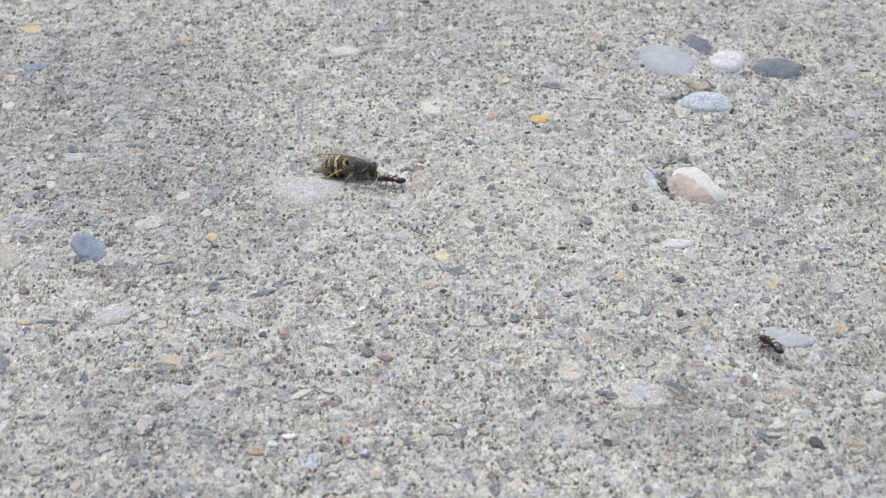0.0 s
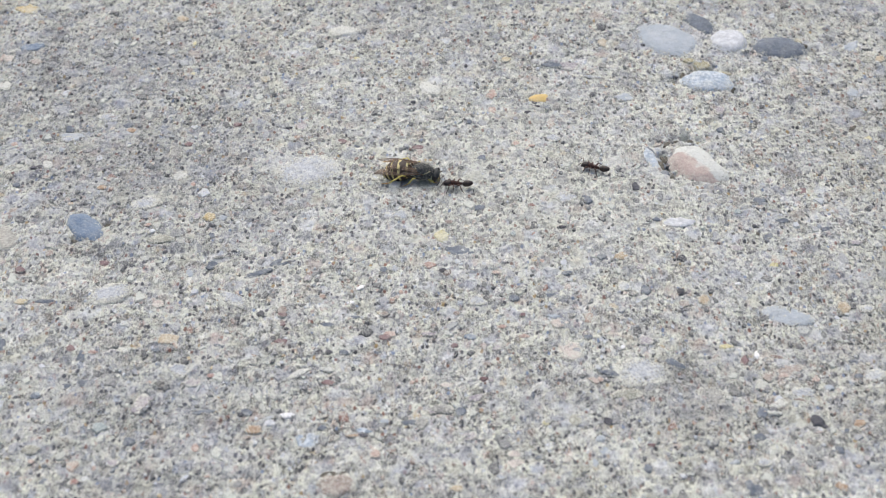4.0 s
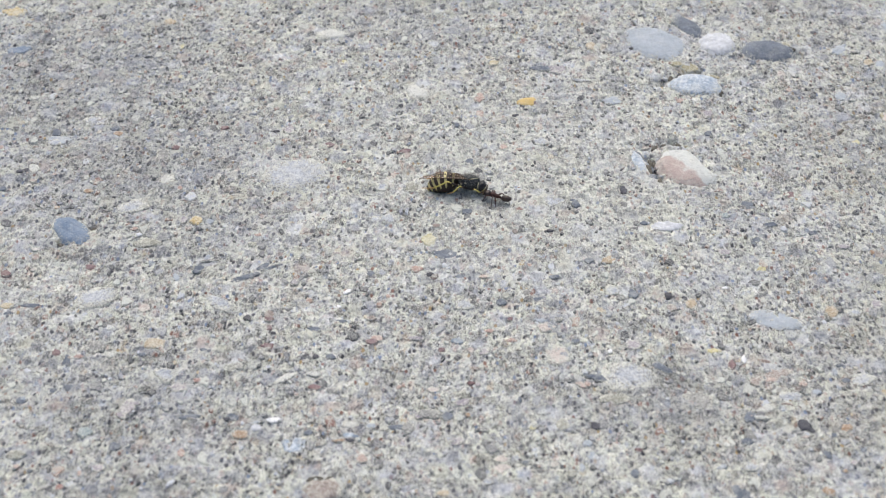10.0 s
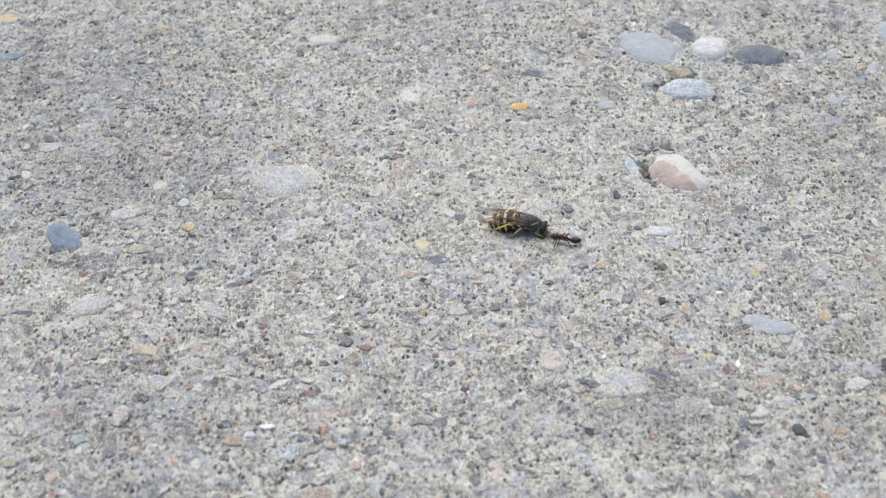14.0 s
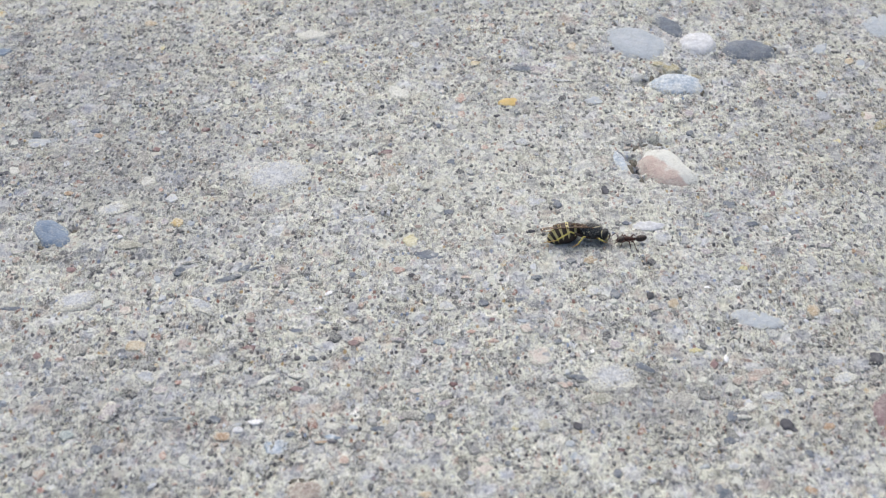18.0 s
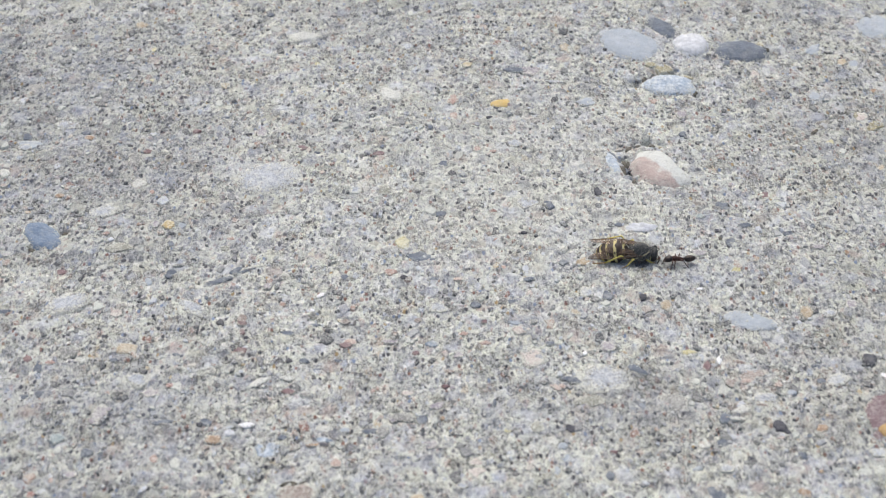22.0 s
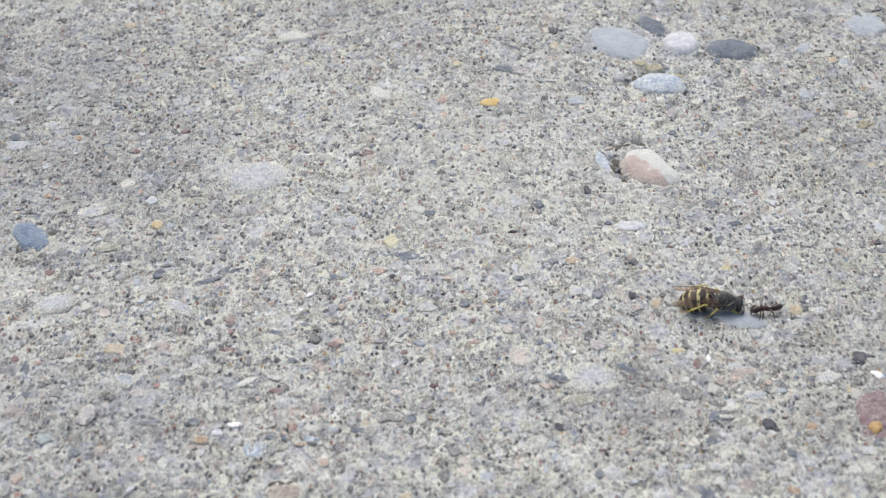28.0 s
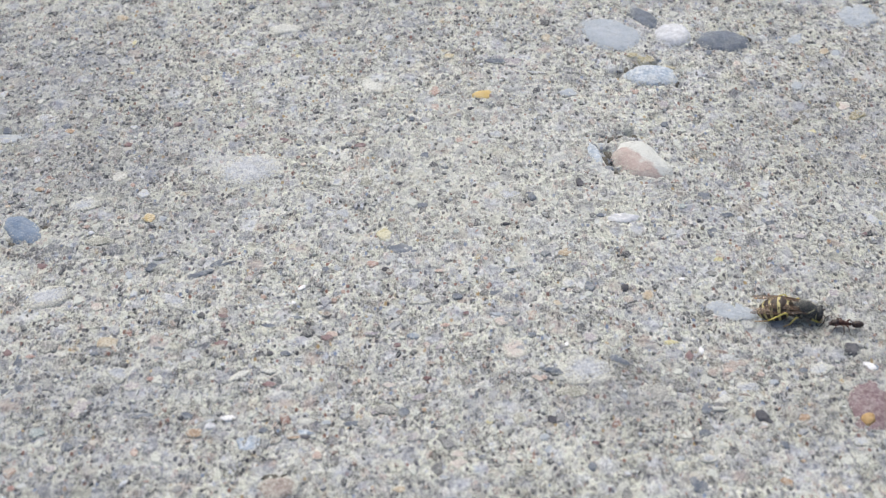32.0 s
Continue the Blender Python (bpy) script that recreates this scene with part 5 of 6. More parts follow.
pebble(5.8, -44.5, 1.7, 1.1, 1, 0.08, "slate")
pebble(13.4, -44.9, 2.3, 0.6, 88, 0.07, "slate")
pebble(2.7, -45.2, 2.9, 2.3, 8, 0.13, "mauve")
pebble(7.7, -48.7, 1.4, 0.9, 7, 0.10, "salmon")
pebble(3.9, -48.7, 1.0, 0.9, 92, 0.09, "orange")
pebble(0.3, -51.6, 1.1, 0.8, 94, 0.09, "dark")
pebble(1.6, -55.3, 3.0, 2.6, 2, 0.12, "mauve")
pebble(6.7, -52.4, 1.8, 1.3, 2, 0.09, "grey")
pebble(25.1, -56.1, 1.9, 1.6, 6, 0.11, "paleblue")
pebble(25.6, -59.3, 1.9, 1.8, 52, 0.10, "paleblue")
pebble(13.9, -60.9, 1.3, 1.1, 95, 0.10, "slate")
pebble(19.0, -61.4, 1.6, 1.5, 29, 0.09, "brownpink")
pebble(9.6, -60.2, 2.4, 2.1, 7, 0.11, "pink")
pebble(21.9, -63.6, 2.0, 1.8, 16, 0.10, "olive")
pebble(15.3, -66.6, 1.4, 1.0, 3, 0.08, "slate")
pebble(30.9, -44.7, 5.2, 2.7, 2, 0.12, "olive")
pebble(27.4, -47.8, 1.2, 0.8, 82, 0.08, "dark")
pebble(29.0, -39.3, 2.5, 1.4, 2, 0.09, "slate")
pebble(-107.7, 71.2, 3.0, 1.3, 84, 0.13, "salmon")
pebble(-46.6, 44.0, 1.5, 1.4, 96, 0.10, "slate")
pebble(-43.9, 49.5, 2.2, 1.2, 0, 0.11, "slate")
pebble(-38.1, 43.0, 1.4, 0.9, 0, 0.10, "dark")
pebble(-63.2, 77.9, 2.0, 1.2, 85, 0.11, "paleyellow")
pebble(-61.7, 64.7, 1.7, 1.4, 171, 0.10, "paleyellow")
pebble(-65.2, 66.4, 1.8, 1.0, 178, 0.11, "slate")
pebble(-95.8, 66.4, 1.0, 0.8, 92, 0.09, "dark")
pebble(-93.2, 91.3, 1.8, 1.8, 172, 0.11, "slate")
pebble(-98.0, 35.6, 1.7, 1.5, 5, 0.10, "salmon")
pebble(-24.3, 71.4, 1.5, 1.5, 175, 0.10, "paleyellow")
pebble(21.9, 68.6, 4.3, 2.3, 175, 0.16, "slate")
pebble(13.9, 92.5, 1.8, 1.8, 172, 0.11, "salmon")
pebble(-3.3, 79.7, 3.3, 3.1, 9, 0.14, "film")
pebble(-1.3, 97.5, 1.6, 1.1, 94, 0.10, "dark")
pebble(-36.7, 94.0, 1.6, 1.6, 97, 0.10, "slate")
pebble(-30.8, 37.9, 1.7, 1.5, 2, 0.10, "slate")
pebble(-26.1, 37.3, 2.2, 2.0, 174, 0.11, "maroon")
pebble(-22.6, 35.4, 1.4, 1.3, 177, 0.10, "slate")
pebble(-18.9, 38.7, 1.1, 0.9, 90, 0.09, "dark")
pebble(-10.6, 52.5, 1.2, 1.0, 83, 0.09, "dark")
pebble(1.4, 68.4, 1.3, 0.9, 98, 0.10, "dark")
pebble(2.0, 44.9, 1.5, 1.2, 88, 0.10, "slate")
pebble(12.2, 36.6, 1.8, 1.7, 84, 0.11, "salmon")
pebble(15.6, 35.7, 1.4, 1.1, 6, 0.10, "salmon")
pebble(-9.3, 34.8, 2.5, 1.6, 8, 0.12, "maroon")
pebble(-35.2, 43.4, 3.6, 2.6, 98, 0.14, "mauve")
pebble(-7.5, 45.2, 1.9, 1.7, 179, 0.11, "mauve")
pebble(20.6, 38.8, 3.1, 3.0, 1, 0.13, "film")
pebble(21.8, 50.7, 1.8, 1.7, 87, 0.11, "slate")
pebble(15.3, 49.1, 1.7, 1.0, 180, 0.10, "dark")
pebble(-92.0, 26.7, 1.4, 1.1, 172, 0.10, "dark")
pebble(-84.4, 25.5, 0.9, 0.9, 7, 0.09, "red")
pebble(-88.6, 23.2, 1.4, 1.4, 85, 0.10, "brownpink")
pebble(-76.2, 19.6, 2.1, 1.4, 8, 0.11, "orange")
pebble(-56.9, 21.4, 1.4, 0.9, 95, 0.10, "salmon")
pebble(-54.8, 9.8, 2.2, 1.5, 94, 0.11, "mauve")
pebble(-38.9, 4.8, 1.5, 1.1, 180, 0.10, "salmon")
pebble(-39.8, 1.7, 1.8, 1.6, 96, 0.11, "olive")
pebble(-55.8, 5.0, 1.3, 1.1, 85, 0.10, "brown")
pebble(-50.9, 3.1, 1.8, 1.5, 98, 0.11, "slate")
pebble(-64.5, 6.5, 1.7, 1.1, 7, 0.10, "salmon")
pebble(-63.3, 4.5, 1.4, 1.1, 178, 0.10, "white")
pebble(-61.2, 1.7, 5.5, 2.6, 178, 0.18, "olive")
pebble(-83.0, -3.3, 2.0, 1.6, 88, 0.11, "brownpink")
pebble(-82.7, -7.3, 1.5, 1.2, 178, 0.10, "brownpink")
pebble(-35.1, -6.0, 4.1, 0.9, 24, 0.15, "slate")
pebble(-34.5, -21.0, 2.2, 1.9, 90, 0.11, "brown")
pebble(-63.5, -32.8, 1.6, 1.4, 91, 0.10, "cream")
pebble(-57.6, -32.8, 1.6, 1.1, 2, 0.10, "slate")
pebble(-46.4, -37.8, 1.1, 0.8, 84, 0.09, "yellow")
pebble(-46.0, -31.4, 1.6, 0.8, 177, 0.10, "slate")
pebble(-58.0, -41.9, 1.7, 1.3, 8, 0.10, "salmon")
pebble(-59.0, -49.1, 1.9, 1.6, 177, 0.11, "mauve")
pebble(-56.9, -46.0, 1.5, 1.2, 2, 0.10, "mauve")
pebble(-75.5, -62.5, 1.1, 1.1, 178, 0.09, "salmon")
pebble(-44.3, -65.4, 1.1, 0.7, 180, 0.09, "salmon")
pebble(-14.3, -28.4, 2.2, 1.5, 178, 0.11, "maroon")
pebble(27.7, -38.6, 3.2, 1.4, 176, 0.13, "slate")
pebble(26.0, -40.6, 1.3, 1.2, 176, 0.10, "salmon")
pebble(5.3, -36.5, 1.9, 0.9, 179, 0.11, "brown")
pebble(5.8, -41.0, 1.1, 1.0, 172, 0.09, "mauve")
pebble(-8.9, -41.2, 1.0, 1.0, 87, 0.09, "salmon")
pebble(-2.5, -41.9, 2.2, 1.6, 9, 0.11, "pink")
pebble(-16.6, -54.1, 1.4, 0.9, 172, 0.10, "blue")
pebble(0.6, -54.9, 1.9, 1.6, 175, 0.11, "film")
pebble(15.5, -52.0, 1.4, 1.2, 5, 0.10, "paleyellow")
pebble(10.0, -62.3, 3.0, 2.8, 1, 0.13, "pink")
pebble(16.3, -63.0, 1.8, 1.0, 6, 0.11, "slate")
pebble(23.7, -62.4, 2.0, 1.2, 87, 0.11, "paleblue")
pebble(7.0, -65.7, 1.8, 1.4, 171, 0.11, "film")
pebble(50.6, -30.7, 2.7, 1.5, 3, 0.12, "paleyellow")
pebble(38.3, -31.3, 1.1, 1.0, 98, 0.09, "tan")
pebble(59.8, -33.5, 2.5, 1.1, 171, 0.12, "brown")
pebble(57.4, -39.1, 2.2, 2.0, 92, 0.11, "brownpink")
pebble(50.0, -56.4, 1.6, 1.3, 173, 0.10, "cream")
pebble(57.0, -49.2, 2.9, 1.1, 173, 0.13, "cream")
pebble(62.4, -45.6, 2.3, 1.0, 171, 0.12, "brown")
pebble(53.6, -55.7, 2.3, 1.6, 179, 0.12, "slate")
pebble(59.7, -55.5, 1.1, 0.9, 84, 0.09, "slate")
pebble(64.4, -54.4, 1.8, 0.7, 7, 0.11, "pink")
pebble(71.8, -60.9, 1.5, 1.2, 93, 0.10, "mauve")
pebble(69.9, -62.9, 0.9, 0.9, 83, 0.09, "orange")
pebble(48.4, -62.0, 2.6, 0.9, 22, 0.12, "paleblue")
pebble(81.2, -58.2, 3.2, 2.6, 175, 0.13, "film")
pebble(61.8, 14.8, 1.9, 1.2, 174, 0.11, "slate")
pebble(55.0, 7.1, 1.1, 1.0, 1, 0.09, "slate")
pebble(60.8, 7.0, 1.1, 0.9, 82, 0.09, "dark")
pebble(63.0, -6.0, 1.9, 1.8, 7, 0.11, "paleyellow")
pebble(43.8, -18.1, 2.1, 2.0, 5, 0.11, "brownpink")
pebble(80.7, 1.2, 2.4, 1.7, 179, 0.12, "mauve")
pebble(84.1, -16.8, 2.5, 2.3, 82, 0.12, "mauve")
pebble(89.4, 11.0, 1.3, 1.0, 5, 0.10, "dark")
pebble(54.7, 14.9, 2.1, 1.2, 174, 0.11, "grey")
pebble(61.0, 4.2, 1.1, 1.1, 94, 0.09, "dirtshade")
pebble(74.8, -18.9, 4.4, 2.5, 86, 0.16, "tan")
pebble(79.2, -19.4, 3.1, 2.3, 4, 0.13, "film")
pebble(-13.0, -7.3, 2.3, 1.6, 97, 0.12, "film")
pebble(-15.2, -7.8, 2.0, 1.4, 85, 0.11, "slate")
pebble(2.3, 9.8, 1.9, 1.8, 3, 0.11, "cream")
pebble(-12.3, 10.9, 3.8, 3.0, 8, 0.15, "film")
pebble(-15.5, 1.3, 1.4, 1.4, 94, 0.10, "ash")
pebble(-13.8, 21.9, 3.0, 2.2, 97, 0.13, "film")
pebble(-7.8, 21.8, 3.2, 3.1, 2, 0.13, "olive")
pebble(-21.3, 28.1, 1.4, 1.2, 87, 0.10, "salmon")
pebble(15.0, 4.0, 1.6, 1.4, 174, 0.10, "salmon")
pebble(13.9, 5.9, 1.3, 1.3, 6, 0.10, "brown")
pebble(21.1, 6.2, 1.4, 0.8, 1, 0.10, "dark")
pebble(10.9, 4.0, 1.8, 1.3, 98, 0.11, "bluegreen")
pebble(36.1, -7.2, 2.0, 1.6, 94, 0.11, "mauve")
pebble(30.7, -11.7, 2.0, 1.4, 92, 0.11, "ash")
pebble(11.6, -15.1, 1.6, 1.4, 86, 0.10, "olive")
pebble(-0.0, -14.6, 1.4, 1.3, 8, 0.10, "olive")
pebble(16.0, -16.0, 2.0, 1.6, 177, 0.11, "ash")
pebble(31.8, 22.0, 1.5, 1.4, 5, 0.10, "dark")
pebble(4.1, 13.1, 2.1, 1.8, 8, 0.11, "slate")
pebble(-2.4, 8.3, 1.9, 1.5, 3, 0.11, "brown")
pebble(92.3, 88.1, 1.4, 1.3, 84, 0.10, "dark")
pebble(68.2, 41.6, 1.5, 1.4, 93, 0.10, "brown")
pebble(78.3, 59.3, 1.6, 1.6, 84, 0.10, "salmon")
pebble(77.4, 66.0, 3.1, 2.4, 98, 0.13, "pink")
build_sand(10500)


# ---- what moves ----
def step_rows(legs, spans, pace):
    """Swing the legs in two sets of three while the ant goes; spans are (from, to) seconds."""
    for leg, hip, i, s in legs:
        phase = 0.0 if (i + (s > 0)) % 2 else math.pi
        rows = []
        for k in range(0, 161):
            t = k * 0.2
            go = any(a <= t <= b for a, b in spans)
            a = 2 * math.pi * pace * t + phase
            swing = 17 * math.sin(a) if go else 4 * math.sin(phase + 0.8)
            lift = 9 * max(0.0, math.cos(a)) if go else 0.0
            rows.append((t, pose(hip.x * MM, hip.y * MM, hip.z * MM, s * lift, 0, s * swing)))
        walk(leg, rows)


def motions():
    """The wasp's drag, the hauling ant, and the scout that comes and goes."""
    def laid(x, y, z, turn, roll=0.0, nod=0.0):
        lift = float(ground_height(np.array(x), np.array(y)))
        return Matrix.Translation((x * MM, y * MM, (z + lift * 0.5) * MM)) @ Euler((0, 0, radians(turn))).to_matrix().to_4x4() @ Euler((radians(roll), radians(nod), 0)).to_matrix().to_4x4()

    walk(WASP, [
        (0.0, laid(-24.4, 32.5, 2.06, -7.8, 25)),
        (0.5, laid(-23.0, 31.4, 2.06, -2.1, 25)),
        (1.0, laid(-19.8, 30.2, 2.06, -4.5, 25)),
        (1.5, laid(-18.3, 28.7, 2.06, -9.3, 25)),
        (2.0, laid(-17.8, 28.5, 2.06, -14.9, 22)),
        (2.5, laid(-15.0, 27.7, 2.06, -15.8, 22)),
        (3.0, laid(-14.1, 26.2, 2.04, -18.8, 15)),
        (3.5, laid(-12.2, 24.6, 2.03, -15.2, 12)),
        (5.5, laid(-6.8, 22.8, 2.05, -7.4, -18)),
        (6.0, laid(-5.5, 22.2, 2.10, -10.9, -42)),
        (6.5, laid(-2.7, 21.5, 2.05, -2.4, -18)),
        (7.0, laid(-2.2, 22.2, 2.06, -3.1, -24)),
        (7.5, laid(-0.7, 22.4, 2.09, 1.5, -38)),
        (8.0, laid(2.0, 22.0, 2.10, -1.9, -42)),
        (8.5, laid(1.8, 21.9, 2.10, -1.0, -42)),
        (9.0, laid(2.0, 22.0, 2.09, -6.4, -38)),
        (9.3, laid(1.6, 21.3, 2.09, -7.3, -36)),
        (9.7, laid(1.6, 21.4, 2.09, -7.1, -36)),
        (10.0, laid(2.2, 20.9, 2.08, -10.4, -30)),
        (10.3, laid(2.1, 19.2, 2.01, -14.7, -5)),
        (10.7, laid(4.7, 14.8, 2.04, -14.1, 15)),
        (11.0, laid(6.8, 13.6, 2.06, -27.2, 22)),
        (11.3, laid(7.5, 12.6, 2.06, -28.7, 22)),
        (11.7, laid(8.4, 12.6, 2.05, -24.8, 20)),
        (12.0, laid(9.9, 12.4, 2.01, -29.0, 5)),
        (12.3, laid(10.7, 10.9, 2.03, -26.4, 12)),
        (12.7, laid(11.6, 9.0, 2.06, -21.4, 25)),
        (13.0, laid(13.0, 9.4, 2.06, -21.8, 22)),
        (13.3, laid(14.0, 9.6, 2.05, -21.5, 18)),
        (13.7, laid(15.7, 8.5, 2.00, -15.5, 12)),
        (14.0, laid(16.1, 8.6, 2.01, -16.0, 2)),
        (14.5, laid(19.1, 7.7, 2.04, -13.9, -14)),
        (16.5, laid(27.1, 3.5, 2.08, -4.9, -30)),
        (17.0, laid(28.7, 3.3, 2.08, -3.8, -30)),
        (17.5, laid(29.6, 3.4, 2.08, -7.9, -34)),
        (18.0, laid(30.6, 3.5, 2.09, -4.0, -36)),
        (18.5, laid(32.5, 3.4, 2.08, 3.6, -34)),
        (19.0, laid(35.0, 2.1, 2.06, 3.6, -14)),
        (19.5, laid(36.0, 1.1, 2.05, 4.4, 4)),
        (20.0, laid(38.4, 0.7, 2.01, 10.8, 18)),
        (20.5, laid(39.7, 0.4, 2.01, 11.8, 22)),
        (21.0, laid(41.1, 0.2, 2.00, 3.3, 24)),
        (21.5, laid(41.4, -1.1, 2.00, 1.8, 22)),
        (22.0, laid(41.5, -2.4, 2.01, -5.2, 20)),
        (22.5, laid(41.7, -3.9, 2.05, -18.6, 24)),
        (23.0, laid(42.1, -6.1, 2.06, -25.9, 25)),
        (23.5, laid(43.5, -7.4, 2.06, -22.9, 22)),
        (24.0, laid(44.5, -8.2, 2.05, -20.0, 20)),
        (24.5, laid(45.1, -11.2, 2.03, -13.4, 20)),
        (25.0, laid(47.9, -11.2, 2.03, -12.9, 22)),
        (25.5, laid(48.9, -12.3, 2.02, -13.1, 20)),
        (27.5, laid(56.6, -17.1, 2.00, -2.0, 16)),
        (28.0, laid(58.4, -18.4, 2.01, -9.1, 18)),
        (28.5, laid(59.8, -19.9, 2.01, -15.0, 20)),
        (29.0, laid(61.7, -19.9, 2.01, -11.8, 18)),
        (29.5, laid(64.1, -19.3, 2.00, -12.5, 4)),
        (30.0, laid(66.0, -19.3, 2.09, -6.9, -36)),
        (30.3, laid(67.6, -19.7, 2.09, -11.1, -36)),
        (30.6, laid(68.3, -20.0, 2.08, -6.4, -34)),
        (30.9, laid(69.0, -20.4, 2.07, -11.0, 14)),
        (31.2, laid(70.6, -22.2, 2.04, -10.3, 22)),
        (31.5, laid(72.4, -22.6, 2.01, -6.8, 12)),
        (31.8, laid(73.1, -23.2, 2.01, -4.4, 10)),
        (32.0, laid(74.5, -23.6, 2.01, -10.3, 8)),
    ])
    walk(HAULER, [
        (0.0, laid(-14.9, 28.7, 0.05, 170.3)),
        (0.5, laid(-13.0, 27.6, 0.05, 166.0)),
        (1.0, laid(-10.3, 25.6, 0.05, 159.6)),
        (1.5, laid(-8.2, 23.9, 0.05, 164.6)),
        (2.0, laid(-7.1, 23.6, 0.05, 178.4)),
        (2.5, laid(-5.0, 22.9, 0.05, 171.3)),
        (3.0, laid(-3.9, 20.8, 0.05, 171.0)),
        (3.5, laid(-2.1, 20.1, 0.05, 176.3)),
        (5.5, laid(3.1, 19.5, 0.05, 180.3)),
        (6.0, laid(4.4, 18.8, 0.05, 168.7)),
        (6.5, laid(7.4, 19.8, 0.05, 185.5)),
        (7.0, laid(7.8, 19.5, 0.05, 175.0)),
        (7.5, laid(9.5, 21.0, 0.05, 187.3)),
        (8.0, laid(11.3, 22.3, 0.05, 173.9)),
        (8.5, laid(11.9, 22.1, 0.05, 183.8)),
        (9.0, laid(9.9, 17.0, 0.05, 148.6)),
        (9.3, laid(9.6, 16.5, 0.05, 144.1)),
        (9.7, laid(9.6, 16.3, 0.05, 164.5)),
        (10.0, laid(10.6, 16.5, 0.05, 155.0)),
        (10.3, laid(10.0, 13.2, 0.05, 138.5)),
        (10.7, laid(12.4, 9.3, 0.05, 149.8)),
        (11.0, laid(14.6, 7.7, 0.05, 150.2)),
        (11.3, laid(16.1, 6.0, 0.05, 148.3)),
        (11.7, laid(17.3, 6.4, 0.05, 157.4)),
        (12.0, laid(18.6, 5.8, 0.05, 154.5)),
        (12.3, laid(19.6, 5.2, 0.05, 160.3)),
        (12.7, laid(21.1, 4.8, 0.05, 172.8)),
        (13.0, laid(22.2, 4.3, 0.05, 166.6)),
        (13.3, laid(23.5, 4.5, 0.05, 168.2)),
        (13.7, laid(25.0, 3.3, 0.05, 166.5)),
        (14.0, laid(25.7, 3.7, 0.05, 163.7)),
        (14.5, laid(28.4, 3.0, 0.05, 163.2)),
        (16.5, laid(37.7, 1.9, 0.05, 176.5)),
        (17.0, laid(38.9, 1.2, 0.05, 178.3)),
        (17.5, laid(40.6, 1.9, 0.05, 188.4)),
        (18.0, laid(41.3, 2.0, 0.05, 186.5)),
        (18.5, laid(42.8, 1.5, 0.05, 179.7)),
        (19.0, laid(45.0, 1.4, 0.05, 185.2)),
        (19.5, laid(46.3, 1.5, 0.05, 179.7)),
        (20.0, laid(48.6, 1.7, 0.05, 188.5)),
        (20.5, laid(49.8, 1.7, 0.05, 201.0)),
        (21.0, laid(51.9, 0.9, 0.05, 197.3)),
        (21.5, laid(51.9, -1.1, 0.05, 191.7)),
        (22.0, laid(51.9, -4.1, 0.05, 183.0)),
        (22.5, laid(50.9, -9.4, 0.05, 164.8)),
        (23.0, laid(51.5, -11.4, 0.05, 162.7)),
        (23.5, laid(53.2, -12.3, 0.05, 160.8)),
        (24.0, laid(54.4, -12.2, 0.05, 171.5)),
        (24.5, laid(55.4, -13.2, 0.05, 181.8)),
        (25.0, laid(58.0, -14.5, 0.05, 177.5)),
        (25.5, laid(59.3, -14.5, 0.05, 173.5)),
        (27.5, laid(67.2, -18.4, 0.05, 188.1)),
        (28.0, laid(69.0, -19.8, 0.05, 189.6)),
        (28.5, laid(70.3, -21.6, 0.05, 193.2)),
        (29.0, laid(72.3, -21.0, 0.05, 194.9)),
        (29.5, laid(74.7, -20.3, 0.05, 191.8)),
        (30.0, laid(76.5, -22.0, 0.05, 166.5)),
        (30.3, laid(77.7, -22.9, 0.05, 168.6)),
        (30.6, laid(78.5, -23.8, 0.05, 173.3)),
        (30.9, laid(79.8, -22.9, 0.05, 175.2)),
        (31.2, laid(80.9, -25.0, 0.05, 187.5)),
        (31.5, laid(82.6, -25.1, 0.05, 172.3)),
        (31.8, laid(83.7, -25.3, 0.05, 186.8)),
        (32.0, laid(84.5, -27.4, 0.05, 173.0)),
    ])
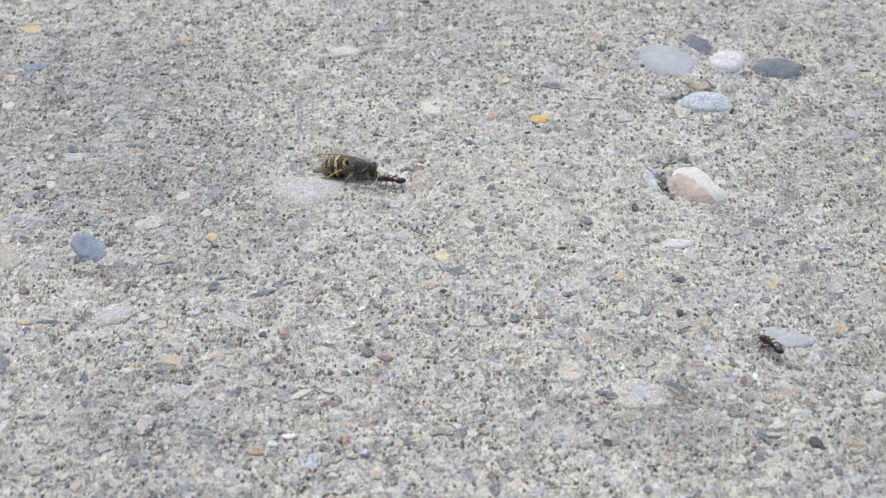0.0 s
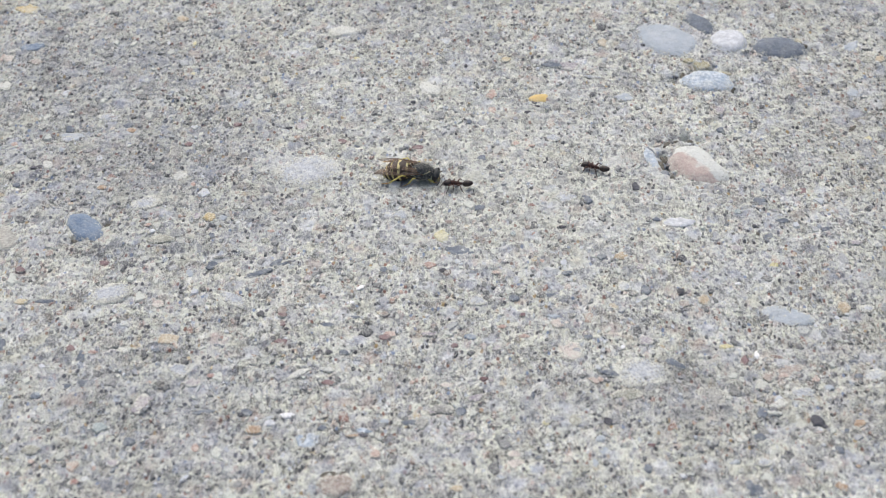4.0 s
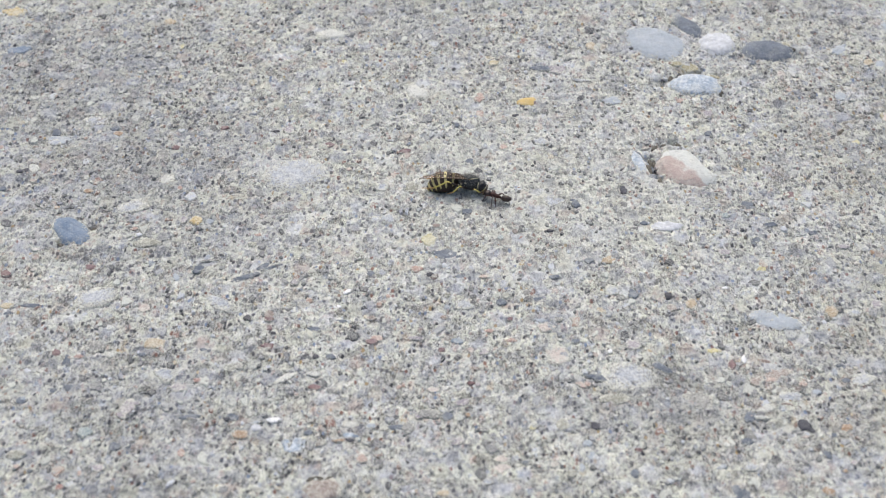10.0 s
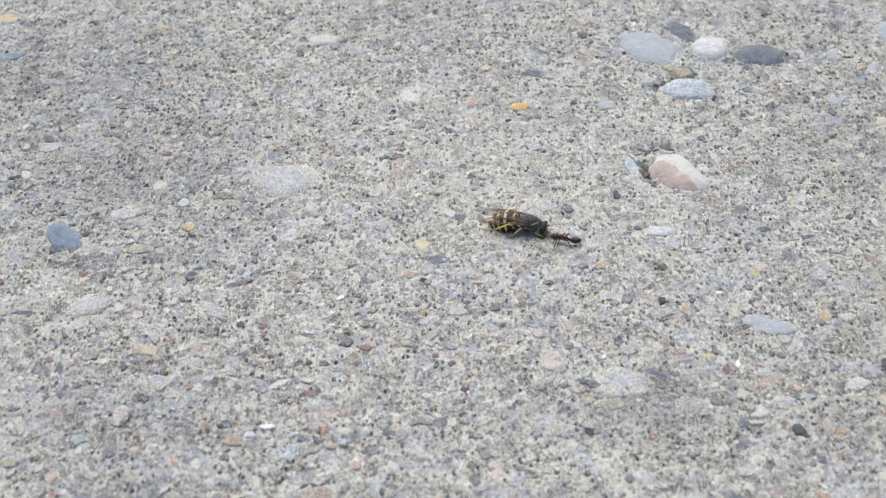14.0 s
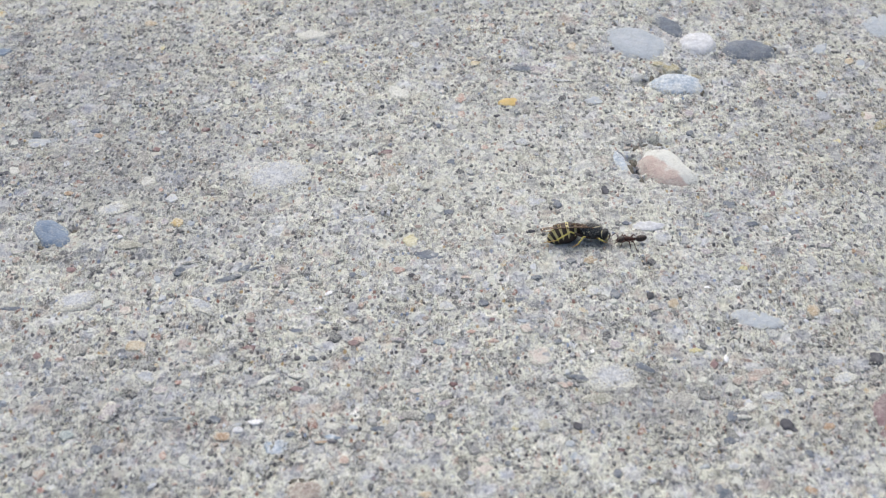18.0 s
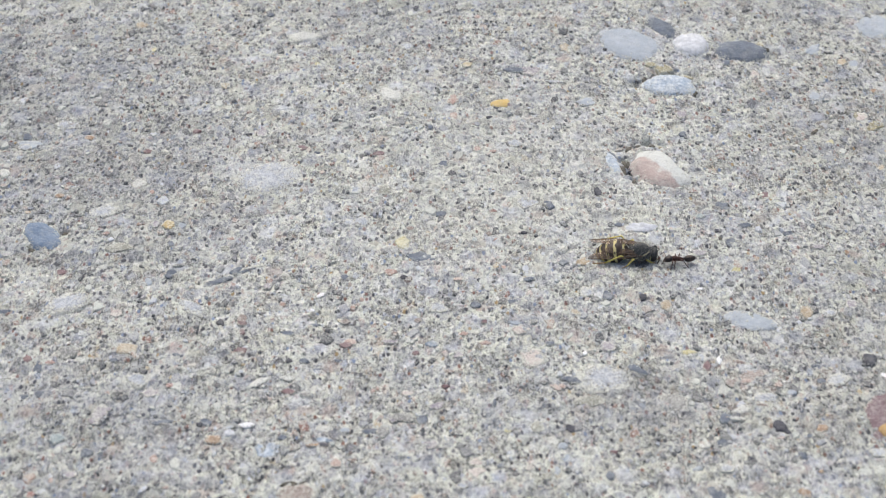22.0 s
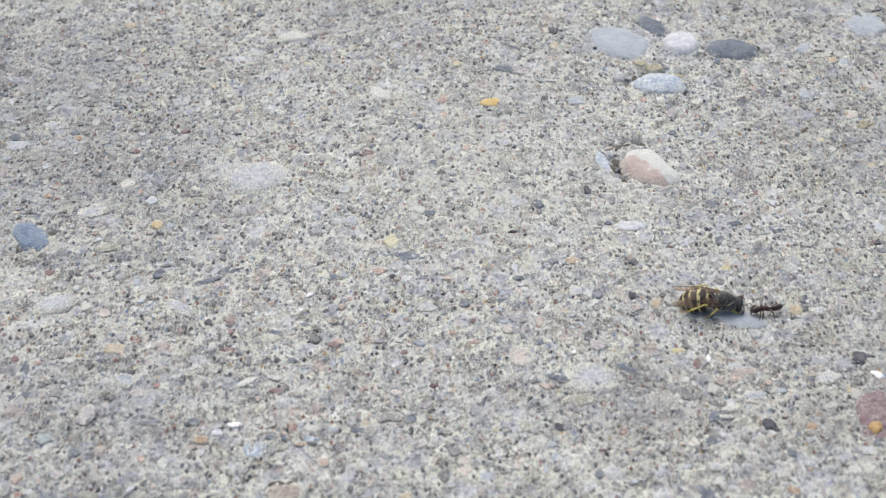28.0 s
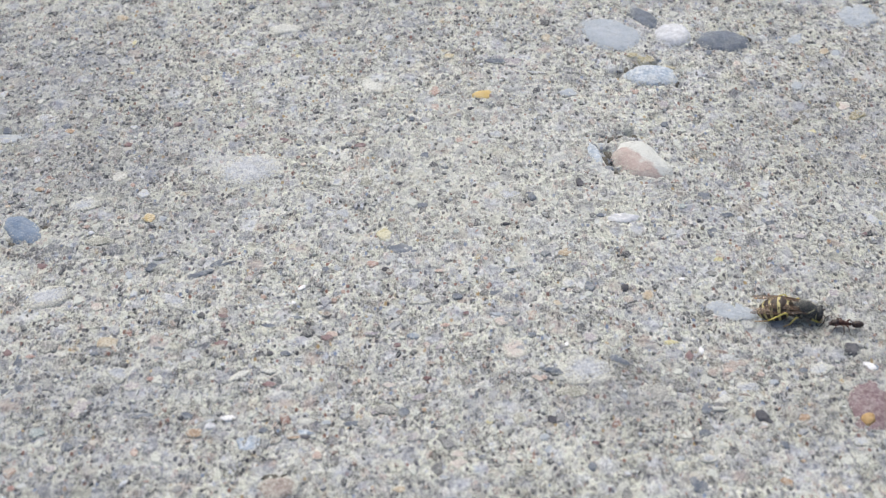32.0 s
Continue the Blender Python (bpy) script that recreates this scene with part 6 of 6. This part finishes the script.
    walk(SCOUT, [
        (0.0, laid(60.1, -25.3, 0.05, 126.0)),
        (0.2, laid(55.3, -18.3, 0.05, 125.0)),
        (0.4, laid(49.9, -11.6, 0.05, 125.0)),
        (0.6, laid(47.5, -3.6, 0.05, 112.0)),
        (0.8, laid(44.5, 4.1, 0.05, 108.0)),
        (1.0, laid(43.9, 11.8, 0.05, 110.0)),
        (1.2, laid(41.5, 19.2, 0.05, 112.0)),
        (1.4, laid(40.8, 20.1, 0.05, 108.0)),
        (1.6, laid(40.1, 20.9, 0.05, 108.0)),
        (1.8, laid(40.2, 21.0, 0.05, 110.0)),
        (2.0, laid(40.1, 22.3, 0.05, 110.0)),
        (2.3, laid(40.4, 21.1, 0.05, 110.0)),
        (2.6, laid(40.1, 20.9, 0.05, 110.0)),
        (2.9, laid(40.4, 21.2, 0.05, 112.0)),
        (3.2, laid(40.1, 20.9, 0.05, 115.0)),
        (3.5, laid(38.2, 22.0, 0.05, 128.0)),
        (4.2, laid(24.0, 27.3, 0.00, 165.0)),
        (4.8, laid(9.8, 29.6, 0.00, 130.0)),
        (5.1, laid(7.7, 30.3, 0.00, 60.0)),
        (5.5, laid(6.7, 29.3, 0.05, 0.0)),
        (5.7, laid(6.6, 29.6, 0.05, 0.0)),
        (5.9, laid(6.7, 30.1, 0.05, 2.0)),
        (6.1, laid(6.3, 30.2, 0.05, 0.0)),
        (6.3, laid(7.1, 29.1, 0.05, 2.0)),
        (6.5, laid(6.7, 29.3, 0.05, 0.0)),
        (6.7, laid(5.8, 27.8, 0.05, 24.0)),
        (6.9, laid(6.0, 28.3, 0.05, 12.0)),
        (7.0, laid(6.1, 28.8, 0.05, 12.0)),
        (7.1, laid(7.6, 30.3, 0.05, 58.0)),
        (7.2, laid(9.6, 33.1, 0.05, 92.0)),
        (7.3, laid(11.7, 40.3, 0.05, 80.0)),
        (7.5, laid(16.3, 50.3, 0.05, 66.0)),
        (7.7, laid(19.1, 63.8, 0.05, 80.0)),
        (7.9, laid(20.3, 75.1, 0.05, 85.0)),
        (8.1, laid(21.2, 88.1, 0.05, 85.0)),
        (8.3, laid(21.1, 96.1, 0.05, 88.0)),
        (8.6, laid(22.1, 115.9, 0.05, 90.0)),
        (10.0, laid(24.6, 165.9, 0.00, 90.0)),
        (14.0, laid(27.6, 225.9, 0.00, 90.0)),
        (20.0, laid(31.1, 295.9, 0.00, 90.0)),
        (26.0, laid(34.6, 365.9, 0.00, 90.0)),
        (32.0, laid(38.1, 435.9, 0.00, 90.0)),
    ])
    # the wasp's slack legs hang level as its body rolls
    rolls = []
    for k in range(0, 65):
        scene.frame_set(frame(k * 0.5))
        rolls.append((k * 0.5, math.degrees(math.asin(max(-1.0, min(1.0, WASP.matrix_basis.col[1].z))))))
    scene.frame_set(1)
    slack = random.Random(9)
    for leg, root, s in WASP_LEGS:
        walk(leg, [(t, pose(*(root * MM), -0.8 * r + slack.uniform(-4, 4), slack.uniform(-4, 4), slack.uniform(-5, 5))) for t, r in rolls])
    step_rows(HAULER_LEGS, [(0.0, 32.0)], 1.37)
    step_rows(SCOUT_LEGS, [(0.0, 1.6), (3.2, 5.6), (6.6, 32.0)], 2.13)


motions()
